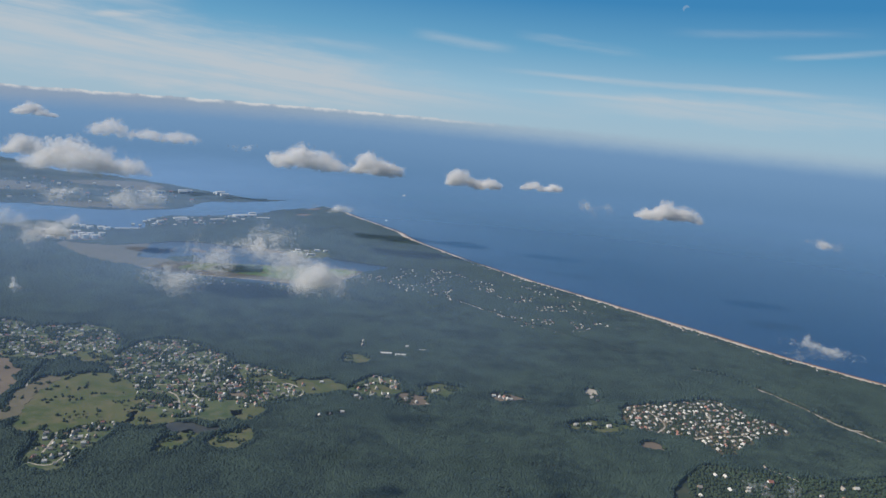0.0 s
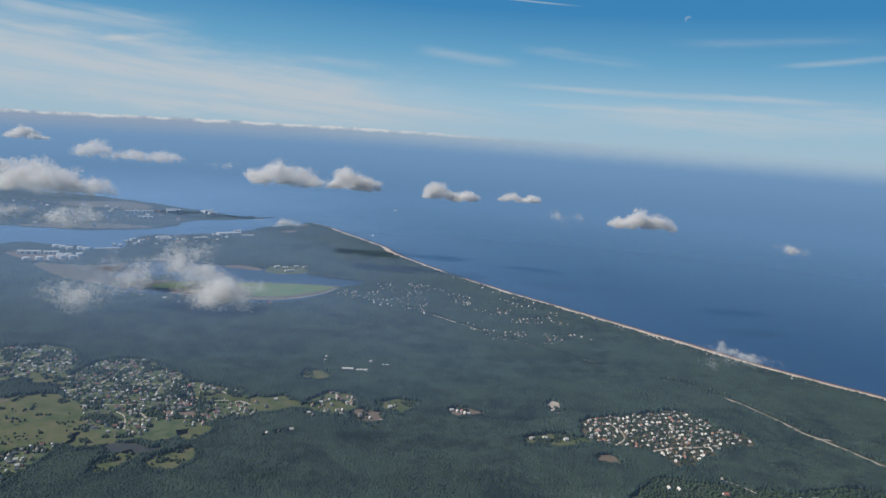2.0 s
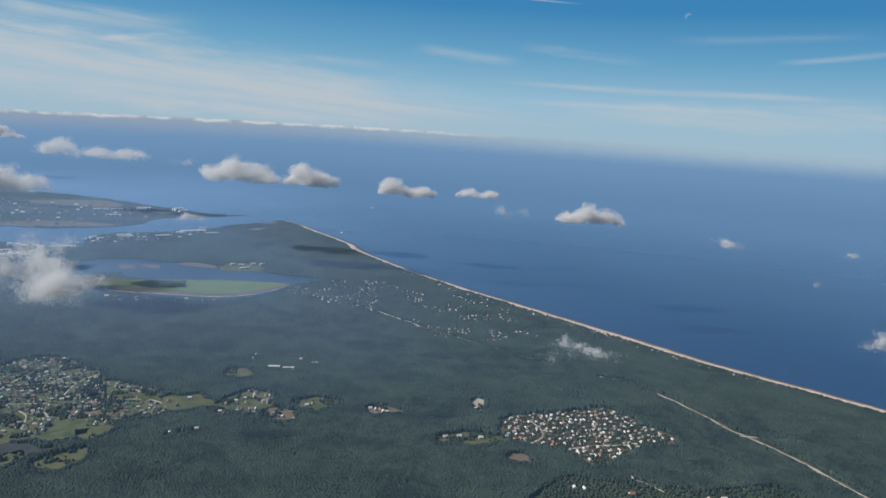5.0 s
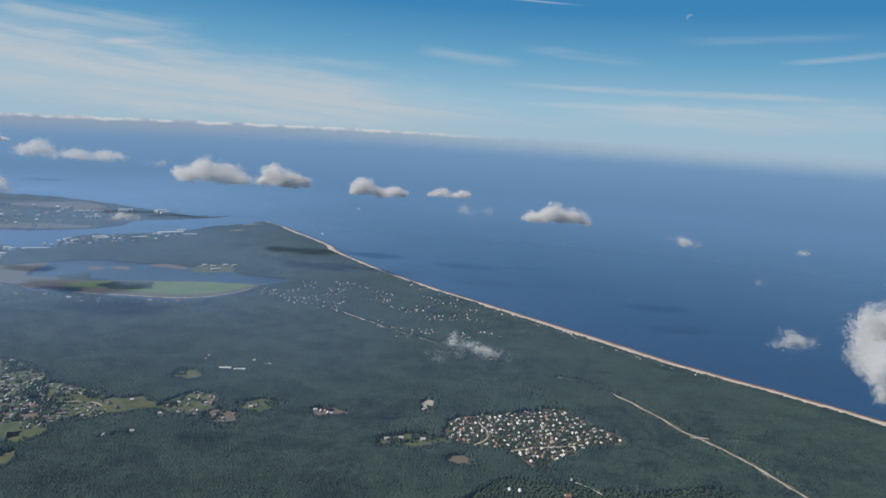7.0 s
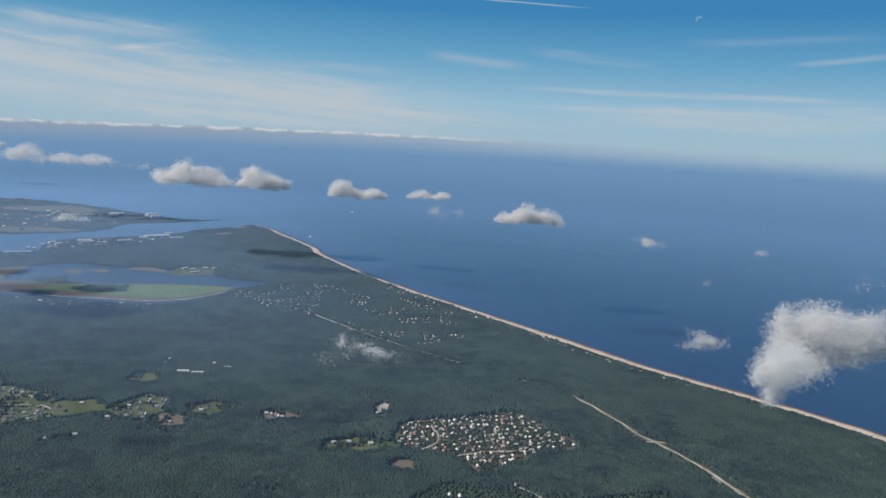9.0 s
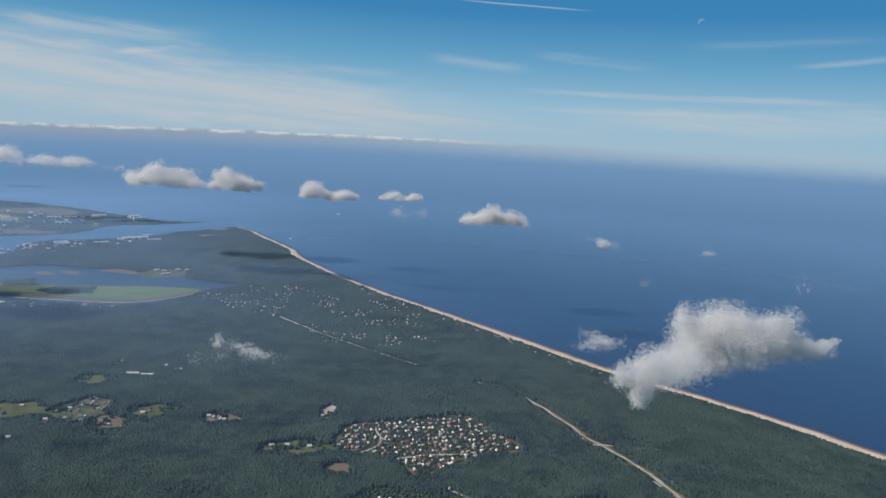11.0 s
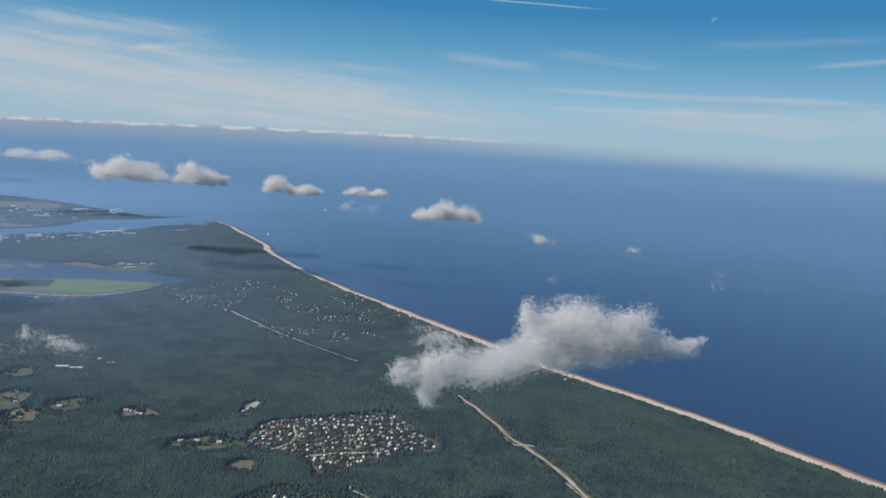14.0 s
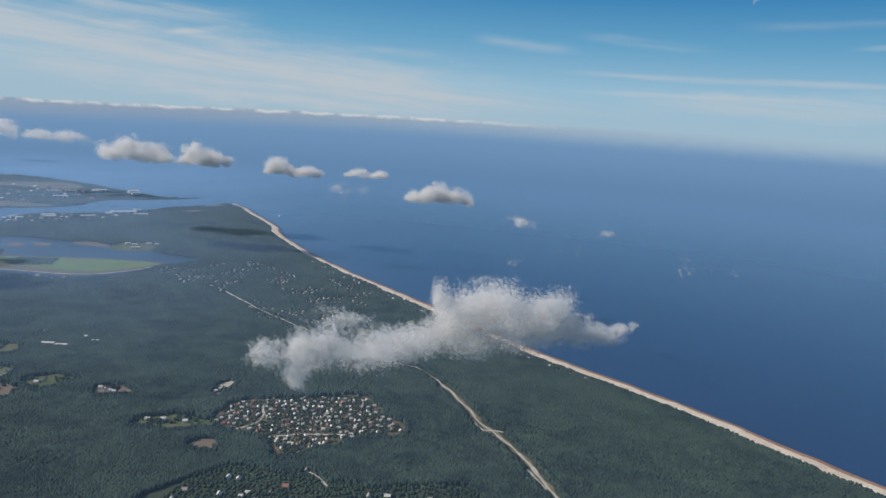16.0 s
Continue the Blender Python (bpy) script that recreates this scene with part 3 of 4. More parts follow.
strip("road", [(350, 785), (382, 799), (431, 810)], 3.0, TRACK, label="pale lane between summer houses")
STREETS = [
    [(-282, 840), (-288, 886), (-276, 929)], [(-367, 863), (-365, 900), (-366, 958)], [(-321, 874), (-315, 901), (-303, 923)], [(-305, 789), (-290, 777), (-274, 744)],
    [(-287, 802), (-264, 778)], [(-241, 830), (-226, 839), (-192, 846), (-168, 846), (-146, 828), (-149, 806)], [(-233, 871), (-202, 874), (-192, 846)], [(-226, 839), (-233, 871)],
    [(-447, 708), (-456, 731), (-477, 796), (-486, 860), (-470, 940)], [(-358, 800), (-326, 807), (-287, 816)], [(-401, 838), (-376, 855), (-332, 875), (-288, 886)],
    [(-363, 620), (-372, 661), (-385, 678)], [(-366, 601), (-344, 600), (-339, 624)], [(-560, 890), (-520, 930), (-500, 985)], [(-610, 930), (-540, 940), (-470, 930)],
]
for line in STREETS:
    strip("road", line, 2.4, TRACK, wiggle=1.0, label="pale unpaved village street")
strip("road", [(-433, 697), (-427, 727), (-420, 760), (-398, 812)], 3.0, SOIL, label="worn brown path across the meadow")
strip("road", [(-11, 843), (4, 833), (18, 821)], 3.5, TRACK, label="pale farm drive")
strip("road", [(412, 724), (425, 716), (440, 700)], 2.5, TRACK, label="pale drive to a lone house")


# ---- woods ----
def crowns(name, xs, ys, radius, height, mat, rings, label, z0=0.0, seed=1, k=5):
    """Tree crowns as one mass: each a lumpy dome on a short skirt, of its own size, lean and height."""
    rng = np.random.default_rng(seed)
    n = len(xs)
    r = radius * rng.uniform(0.6, 1.4, n)
    place = np.stack([xs, ys, xs * 0], 1)
    h = height * rng.uniform(0.84, 1.16, n) * (1.0 + 0.20 * grain3(place * 0.02, 3) + 0.16 * grain3(place * 0.09, 7))
    ang = np.arange(k) * 2 * np.pi / k
    turn = rng.uniform(0, 6.28, n)
    per = 1 + k * len(rings)
    v = np.zeros((n, per, 3), np.float32)
    v[:, 0, 0], v[:, 0, 1], v[:, 0, 2] = xs + rng.normal(0, 0.15, n) * r, ys + rng.normal(0, 0.15, n) * r, z0 + h
    for j, (rr, hh) in enumerate(rings):
        a = ang[None, :] + turn[:, None] + j * 0.5
        lump = rng.uniform(0.72, 1.28, (n, k))
        s = slice(1 + k * j, 1 + k * (j + 1))
        v[:, s, 0] = xs[:, None] + np.cos(a) * rr * r[:, None] * lump
        v[:, s, 1] = ys[:, None] + np.sin(a) * rr * r[:, None] * lump
        v[:, s, 2] = z0 + (h * hh)[:, None] * rng.uniform(0.92, 1.08, (n, k))
    tri = [(0, 1 + i, 1 + (i + 1) % k) for i in range(k)]
    for j in range(len(rings) - 1):
        for i in range(k):
            a, b = 1 + k * j + i, 1 + k * j + (i + 1) % k
            tri += [(a, a + k, b), (b, a + k, b + k)]
    tri = np.array(tri)
    f = (np.arange(n) * per)[:, None, None] + tri[None]
    ob = soup(name, v.reshape(-1, 3), f.reshape(-1, 3), mat)
    return tagged(ob, label, "forest", "", "stuff")


def scatter(x0, x1, y0, y1, step, seed):
    rng = np.random.default_rng(seed)
    gx, gy = np.meshgrid(np.arange(x0, x1, step), np.arange(y0, y1, step))
    gx, gy = gx.ravel(), gy.ravel()
    return gx + rng.uniform(-0.5, 0.5, len(gx)) * step, gy + rng.uniform(-0.5, 0.5, len(gy)) * step


def open_ground(px, py, reach=0.0):
    """Where no forest stands: clearings with their low edges, and the verges of roads."""
    free = np.zeros(len(px), bool)
    for k in (0.0, 0.5, 1.0) if reach else (0.0,):
        for poly in CLEAR.values():
            free |= inside(px, py + k * reach, poly)
    for line, d in ROADS:
        free |= near_line(px, py, line, d + reach * 0.2) | near_line(px, py + reach * 1.1, line, d) | near_line(px, py + reach * 0.6, line, d)
    return free


def ashore(px, py):
    line = np.array(beach_line)
    near = line[line[:, 1] < 1500]
    return inside(px, py, np.array(land)) & ~near_line(px, py, near, BEACH_W - 2) & ~near_line(px, py, line[line[:, 1] > 1450], BEACH_W * 0.62)


DOME = ((0.62, 0.9), (1.15, 0.45), (0.8, 0.05))


def garden_trees(outline, step, share, radius, height, label, seed, clump=0.0, scale=0.03):
    """Small broadleaf trees and shrubs between the houses."""
    poly = np.array(outline)
    px, py = scatter(poly[:, 0].min(), poly[:, 0].max(), poly[:, 1].min(), poly[:, 1].max(), step, seed)
    ok = inside(px, py, poly)
    for line, d in ROADS:
        ok &= ~near_line(px, py, line, d + 0.5)
    for o in NO_TREES if not label.startswith("scrub") else ():
        ok &= ~inside(px, py, np.array(o))
    rng = np.random.default_rng(seed)
    ok &= rng.random(len(px)) < share
    if clump:
        ok &= np.array([noise.noise((x * scale, y * scale, seed)) > clump for x, y in zip(px, py)])
    ob = crowns("garden_trees", px[ok], py[ok], radius, height, BROADLEAF, DOME, label, seed=seed)
    ob["category"] = "trees"


NO_TREES = [f[1] for f in FIELDS]
garden_trees(SETTLE, 3.0, 0.72, 1.1, 2.3, "low fruit trees and hedges between summer houses", 21)
for i, quarter in enumerate(TOWN):
    garden_trees(quarter, 2.8, 0.85, 1.5, 3.2, "clumps of broadleaf trees in the loose village", 30 + i, 0.08, 0.04)
    garden_trees(quarter, 5.0, 0.22, 1.1, 2.2, "single garden trees in the loose village", 40 + i)
for i, f in enumerate(FIELDS[:18]):
    ring = np.array(f[1], dtype=float)
    garden_trees(list(map(tuple, ring.mean(axis=0) + (ring - ring.mean(axis=0)) * 1.12)), 3.4, 0.8, 1.5, 3.0, "scrub and hedges along a meadow", 60 + i, 0.34 if i < 3 else 0.16, 0.07)
garden_trees([(445 + (x - 445) * 1.07, 665 + (y - 665) * 1.14) for x, y in LANE], 3.2, 0.75, 1.6, 2.6, "garden trees along the near lane", 24)


# ---- single trees ----
def tree(height, seed):
    """A broadleaf tree: tapered trunk, a few limbs, and a crown of many leafy clumps with gaps."""
    rng = random.Random(seed)
    ob = new("tree")
    tagged(ob, "single round broadleaf tree standing in a meadow", "tree", "meadow trees")
    bm = bmesh.new()
    bmesh.ops.create_cone(bm, cap_ends=True, segments=7, radius1=height * 0.05, radius2=height * 0.02, depth=height * 0.6, matrix=Matrix.Translation((0, 0, height * 0.3)))
    part("trunk", bm, WOOD, ob)
    for k in range(4):
        bm = bmesh.new()
        m = pose(0, 0, height * (0.32 + 0.06 * k), 50, 0, 90 * k + rng.uniform(-20, 20)) @ Matrix.Translation((0, 0, height * 0.14))
        bmesh.ops.create_cone(bm, cap_ends=False, segments=5, radius1=height * 0.02, radius2=height * 0.008, depth=height * 0.28, matrix=m)
        part("limb", bm, WOOD, ob)
    bm = bmesh.new()
    for _ in range(34):
        u, v = rng.uniform(0, 6.283), rng.uniform(-0.8, 1)
        s = height * 0.30 * math.sqrt(max(0.05, 1 - v * v)) * rng.uniform(0.5, 1.0)
        m = Matrix.Translation((s * math.cos(u), s * math.sin(u), height * (0.66 + 0.26 * v)))
        r = height * rng.uniform(0.06, 0.12)
        made = bmesh.ops.create_icosphere(bm, subdivisions=1, radius=r, matrix=m)["verts"]
        for p in made:
            p.co += Vector([rng.uniform(-0.25, 0.25) * r for _ in range(3)])
    part("crown", bm, BROADLEAF, ob)
    return ob


oaks = [tree(4.6, 1), tree(3.8, 2)]
spots = [(-372, 700), (-366, 704), (-378, 708), (-360, 699), (-369, 711), (-384, 702), (-352, 706), (-376, 694), (-420, 770), (-405, 790), (-340, 740), (-352, 770), (-398, 735), (-330, 725),
         (-222, 860), (-208, 858), (-182, 856), (212, 800), (224, 806), (236, 800), (250, 806), (262, 803), (206, 797), (30, 872), (22, 866), (38, 878), (-250, 672), (-200, 690), (-190, 684), (-205, 745)]
rng = random.Random(8)
for i, (x, y) in enumerate(spots):
    m = pose(x, y, 0.15, 0, 0, rng.uniform(0, 360))
    if i < 2:
        oaks[i].matrix_basis = m
    else:
        copy_thing(oaks[i % 2], m).scale = (rng.uniform(0.8, 1.2),) * 3


# ---- houses ----
def box(bm, x, y, z, sx, sy, sz):
    m = Matrix.Translation((x, y, z)) @ Matrix.Diagonal((sx, sy, sz, 1))
    return bmesh.ops.create_cube(bm, size=1, matrix=m)["verts"]


def gable(bm, w, l, z, rise, eave=0.35, thick=0.12):
    """A pitched roof of two slabs with eaves, its gables open to the wall below."""
    hw, hl = w / 2 + eave, l / 2 + eave
    drop = eave * rise / (w / 2)
    for s in (-1, 1):
        lower = [bm.verts.new((s * hw, y, z - drop)) for y in (-hl, hl)]
        ridge = [bm.verts.new((0, y, z + rise)) for y in (hl, -hl)]
        under = [bm.verts.new((v.co.x, v.co.y, v.co.z - thick)) for v in lower + ridge]
        top = lower + ridge
        bm.faces.new(top if s > 0 else top[::-1])
        bm.faces.new(under[::-1] if s > 0 else under)
        for i in range(4):
            j = (i + 1) % 4
            q = [top[i], under[i], under[j], top[j]]
            bm.faces.new(q if s > 0 else q[::-1])


def walls(bm, w, l, h, rise):
    pts = [(-w / 2, 0), (w / 2, 0), (w / 2, h), (0, h + rise), (-w / 2, h)]
    a = [bm.verts.new((x, -l / 2, z)) for x, z in pts]
    b = [bm.verts.new((x, l / 2, z)) for x, z in pts]
    bm.faces.new(a)
    bm.faces.new(b[::-1])
    for i in range(5):
        j = (i + 1) % 5
        bm.faces.new((a[i], b[i], b[j], a[j]))


def house(w, l, h, rise, wall_mat, roof_mat, label, fine=True):
    ob = new("house")
    tagged(ob, label, "house")
    bm = bmesh.new()
    walls(bm, w, l, h, rise - 0.02)
    part("wall", bm, wall_mat, ob)
    bm = bmesh.new()
    gable(bm, w, l, h + 0.05, rise)
    part("roof", bm, roof_mat, ob)
    if fine:
        bm = bmesh.new()
        box(bm, w * 0.18, l * 0.2, h + rise * 0.9, 0.4, 0.4, 1.0)
        part("chimney", bm, WALLS[3], ob)
        for x in (-w * 0.24, w * 0.24):
            bm = bmesh.new()
            box(bm, x, -l / 2 - 0.02, h * 0.55, w * 0.2, 0.08, h * 0.42)
            part("window", bm, PANE, ob)
        bm = bmesh.new()
        box(bm, -w / 2 - 0.02, -l * 0.1, h * 0.4, 0.08, l * 0.17, h * 0.8)
        part("door", bm, WOOD, ob)
    return ob


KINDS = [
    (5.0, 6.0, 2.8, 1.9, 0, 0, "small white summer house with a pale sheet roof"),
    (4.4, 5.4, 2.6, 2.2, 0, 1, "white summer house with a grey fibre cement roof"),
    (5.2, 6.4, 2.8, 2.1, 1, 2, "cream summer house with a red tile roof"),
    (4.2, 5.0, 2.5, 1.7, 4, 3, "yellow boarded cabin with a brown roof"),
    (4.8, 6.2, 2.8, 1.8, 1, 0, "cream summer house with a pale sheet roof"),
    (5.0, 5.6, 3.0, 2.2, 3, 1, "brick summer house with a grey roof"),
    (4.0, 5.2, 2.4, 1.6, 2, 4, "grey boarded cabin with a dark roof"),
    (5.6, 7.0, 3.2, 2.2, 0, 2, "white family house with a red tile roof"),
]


def prototypes(fine):
    made = []
    for w, l, h, rise, a, b, label in KINDS:
        made.append(house(w, l, h, rise, WALLS[a], ROOFS[b], label, fine))
    return made


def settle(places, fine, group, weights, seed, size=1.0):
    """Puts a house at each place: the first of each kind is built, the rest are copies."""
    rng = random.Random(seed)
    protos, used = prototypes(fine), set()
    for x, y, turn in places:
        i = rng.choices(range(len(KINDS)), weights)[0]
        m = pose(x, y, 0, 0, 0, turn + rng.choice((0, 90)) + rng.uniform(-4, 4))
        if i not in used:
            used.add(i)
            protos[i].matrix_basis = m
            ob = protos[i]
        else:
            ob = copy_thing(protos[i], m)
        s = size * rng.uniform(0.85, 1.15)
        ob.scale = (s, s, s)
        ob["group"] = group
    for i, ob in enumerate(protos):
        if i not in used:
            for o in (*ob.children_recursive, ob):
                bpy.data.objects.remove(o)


def lots(poly, step, turn, seed, keep=1.0, jitter=0.22):
    """Rows of plots inside an outline."""
    rng = random.Random(seed)
    xs, ys = [p[0] for p in poly], [p[1] for p in poly]
    cx, cy, out = sum(xs) / len(xs), sum(ys) / len(ys), []
    ca, sa = math.cos(radians(turn)), math.sin(radians(turn))
    n = int(max(max(xs) - min(xs), max(ys) - min(ys)) / step)
    for i in range(-n, n + 1):
        for j in range(-n, n + 1):
            u, v = (i + rng.uniform(-jitter, jitter)) * step, (j + rng.uniform(-jitter, jitter)) * step
            x, y = cx + u * ca - v * sa, cy + u * sa + v * ca
            if rng.random() < keep and inside(np.array([x]), np.array([y]), poly)[0]:
                out.append((x, y, turn))
    return out


def off_road(places, margin=3.0):
    px, py = np.array([p[0] for p in places]), np.array([p[1] for p in places])
    bad = np.zeros(len(px), bool)
    for line, d in ROADS:
        bad |= near_line(px, py, line, d + margin)
    return [p for p, b in zip(places, bad) if not b]


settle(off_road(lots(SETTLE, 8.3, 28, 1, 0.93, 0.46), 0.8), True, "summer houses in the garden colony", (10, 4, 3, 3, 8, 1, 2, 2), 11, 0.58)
settle(lots(LANE, 17, 10, 4, 0.42, 0.45), True, "houses along the near lane", (6, 4, 4, 3, 6, 2, 2, 6), 14, 0.8)
YARDS = [(-150, 845), (-134, 834), (-128, 860), (-77, 825), (-70, 819), (-68, 861), (-53, 855), (-36, 829), (-92, 1024), (-93, 1042), (-112, 758), (-100, 765), (-87, 773), (-22, 1036), (106, 866), (124, 858), (114, 863), (-12, 830), (2, 822), (24, 862), (30, 868), (120, 862), (128, 858), (245, 890), (252, 882), (205, 796), (222, 800), (248, 800), (412, 724)]
settle([(x, y, 15) for x, y in YARDS], True, "scattered farmsteads in the forest", (5, 4, 1, 1, 4, 0, 1, 1), 15, 0.75)


def far_houses(name, places, label, seed, size=1.0):
    """Small far houses, walls and pitched roofs, as one scatter."""
    rng = random.Random(seed)
    verts, faces, mats = [], [], []
    for x, y, turn in places:
        s = size * rng.uniform(0.8, 1.3)
        w, l, h, r = 5.0 * s, 6.4 * s, 3.0 * s, 2.0 * s
        m = pose(x, y, 0, 0, 0, turn + rng.choice((0, 90)))
        o = len(verts)
        for yy in (-l / 2, l / 2):
            verts += [m @ Vector((xx, yy, zz)) for xx, zz in ((-w / 2, 0), (w / 2, 0), (w / 2, h), (0, h + r), (-w / 2, h))]
        a, c = rng.choice((0, 1, 1, 2)), rng.choice((5, 5, 6, 6, 7, 8, 9))
        for f, k in (((0, 1, 2, 3, 4), a), ((9, 8, 7, 6, 5), a), ((1, 6, 7, 2), a), ((0, 4, 9, 5), a), ((2, 7, 8, 3), c), ((3, 8, 9, 4), c)):
            faces.append([o + i for i in f])
            mats.append(k)
    ob = mesh_object(name, verts, faces, WALLS[0])
    for mm in WALLS[1:] + ROOFS:
        ob.data.materials.append(mm)
    ob.data.polygons.foreach_set("material_index", mats)
    return tagged(ob, label, "houses", "", "stuff")


def off_fields(places):
    return [p for p in places if not any(inside(np.array([p[0]]), np.array([p[1]]), np.array(f[1]))[0] for f in FIELDS)]


for i, quarter in enumerate(TOWN):
    far_houses("town_houses", off_fields(off_road(lots(quarter, 8.2, 25, 2 + i, 0.7, 0.45), 0.6)), "pale houses and sheds spread over the loose village", 50 + i, 0.6)
VILLAGE_LOTS = [p for p in off_road(lots(VILLAGE, 11.0, 35, 3, 0.62, 0.5), 2.0) if noise.noise((p[0] * 0.018, p[1] * 0.018, 5)) > (0.12 if p[0] > 60 else -0.15)]
VILLAGE_LOTS += [(x, y, 20) for x, y in ((160, 1288), (176, 1262), (194, 1230), (209, 1236), (184, 1210), (204, 1208), (230, 1338), (249, 1323), (328, 1343), (332, 1266), (358, 1265), (150, 1296), (140, 1306))]
huts = random.Random(9)
BEACH_HUTS = []
for (x, y), (u, v) in zip(beach_line[:-1], beach_line[1:]):
    side = Vector((v - y, x - u)).normalized()
    side = side if side.y < 0 else -side
    if 120 < x < 760 and huts.random() < 0.42:
        d = BEACH_W + huts.uniform(2.0, 16.0)
        BEACH_HUTS.append((x + side.x * d, y + side.y * d, 45))
VILLAGE_LOTS += BEACH_HUTS
far_houses("village_houses", VILLAGE_LOTS, "pale houses scattered in the forest village", 13, 0.46)
far_houses("riverside_houses", [(x, y, t) for x, y, t in lots([(-600, 1310), (-420, 1295), (-240, 1330), (-240, 1355), (-430, 1322), (-600, 1335)], 16, 5, 6, 0.6, 0.4)], "pale houses along the backwater", 16)
far_houses("headland_houses", lots([(-1900, 2350), (-1600, 2650), (-1000, 2560), (-860, 2380), (-1000, 2100), (-1700, 2000)], 52, 10, 7, 0.6, 0.5), "pale buildings scattered over the far headland", 17, 1.6)
far_houses("harbour_town_houses", lots([(-800, 1990), (-640, 2130), (-560, 2050), (-720, 1860), (-840, 1800)], 24, 15, 8, 0.55, 0.5), "pale buildings of the harbour town", 18, 1.4)


# ---- woods ----
def by_houses(px, py, places, d=3.6):
    hit = np.zeros(len(px), bool)
    for x, y, _ in places:
        hit |= (np.abs(px - x) < d) & (py < y + d * 0.6) & (py > y - 2.6 * d)
    return hit


def sight(px, py):
    """The stretch of the plain that lies in view."""
    return (px > -0.72 * py - 10) & (px < 600 + 0.72 * py) & ashore(px, py)


CAP = ((1.1, 0.62),)
TALL = ((0.7, 0.92), (1.15, 0.3))
for y0, y1, step, seed in ((440, 780, 1.85, 5), (780, 1250, 2.4, 15)):
    px, py = scatter(-900, 1150, y0, y1, step, seed)
    seen = sight(px, py)
    px, py = px[seen], py[seen]
    verge = open_ground(px, py, 7.0)
    bare = open_ground(px, py)
    low = verge & ~bare
    low &= np.random.default_rng(seed).random(len(px)) < 0.6
    crowns("scrub", px[low], py[low], 1.5, 1.9, PINE, TALL, "low young trees and scrub along the edges of clearings", seed=8)
    ok = ~verge & ~by_houses(px, py, VILLAGE_LOTS) & ~by_houses(px, py, [(x, y, 0) for x, y in YARDS], 4.0)
    thin = grain3(np.stack([px * 0.012, py * 0.016, px * 0], 1), 31) + 0.5 * grain3(np.stack([px * 0.05, py * 0.05, px * 0], 1), 32)
    ok &= (thin < 0.62) | (np.random.default_rng(seed + 1).random(len(px)) < 0.72)
    px, py = px[ok], py[ok]
    edge = np.zeros(len(px), bool)
    for dx, dy in ((7, 0), (-7, 0), (0, 7), (0, -7), (0, 14), (5, 11), (-5, 11)):
        edge |= open_ground(px + dx, py + dy) | ~ashore(px + dx * 0.6, py + dy * 0.6)
    crowns("forest", px[~edge], py[~edge], step * 0.74, 4.2, PINE, CAP, "dense dark green pine forest on the coastal plain", seed=3, k=6)
    crowns("forest", px[edge], py[edge], step * 0.74, 4.4, PINE, TALL, "dark trees along the edges of clearings and beach", seed=6)
px, py = scatter(-1700, 700, 1250, 2650, 4.6, 6)
ok = (px > -0.80 * py - 20) & ashore(px, py) & ~open_ground(px, py, 7.0) & ~by_houses(px, py, VILLAGE_LOTS, 4.2)
crowns("forest", px[ok], py[ok], 3.4, 4.8, PINE, ((1.1, 0.4),), "dense dark green forest reaching the far spit", seed=4)
for outline, seed in ((((-477, 1434), (-455, 1475), (-378, 1496), (-360, 1440), (-421, 1412)), 9), (((-595, 1502), (-540, 1535), (-512, 1486), (-566, 1465)), 10)):
    poly = np.array(outline)
    px, py = scatter(poly[:, 0].min(), poly[:, 0].max(), poly[:, 1].min(), poly[:, 1].max(), 5.0, seed)
    ok = inside(px, py, poly)
    crowns("thicket", px[ok], py[ok], 3.4, 4.0, BROADLEAF, ((1.1, 0.2),), "dark thicket of low trees on the green island", seed=seed)
px, py = scatter(-2600, -650, 1750, 3300, 9, 7)
ok = inside(px, py, np.array(FARLAND)) & ~open_ground(px, py)
ok &= np.array([noise.noise((x * 0.004, y * 0.008, 3.0)) > 0.0 for x, y in zip(px, py)])
crowns("forest", px[ok], py[ok], 6.5, 5.0, PINE, ((1.0, 0.2),), "dull blue-green woods on the far headland", seed=5)


# ---- harbour ----
def warehouse(w, l, h, turn, x, y, roof_mat, label):
    ob = new("warehouse")
    tagged(ob, label, "warehouse", "harbour sheds")
    bm = bmesh.new()
    walls(bm, w, l, h, w * 0.12)
    part("wall", bm, STEEL, ob)
    bm = bmesh.new()
    gable(bm, w, l, h + 0.1, w * 0.13, 0.6, 0.3)
    part("roof", bm, roof_mat, ob)
    for k in range(3):
        bm = bmesh.new()
        box(bm, w / 2 + 0.05, (k - 1) * l * 0.28, h * 0.35, 0.2, l * 0.12, h * 0.7)
        part("door", bm, WOOD, ob)
    ob.matrix_basis = pose(x, y, 0, 0, 0, turn)
    return ob


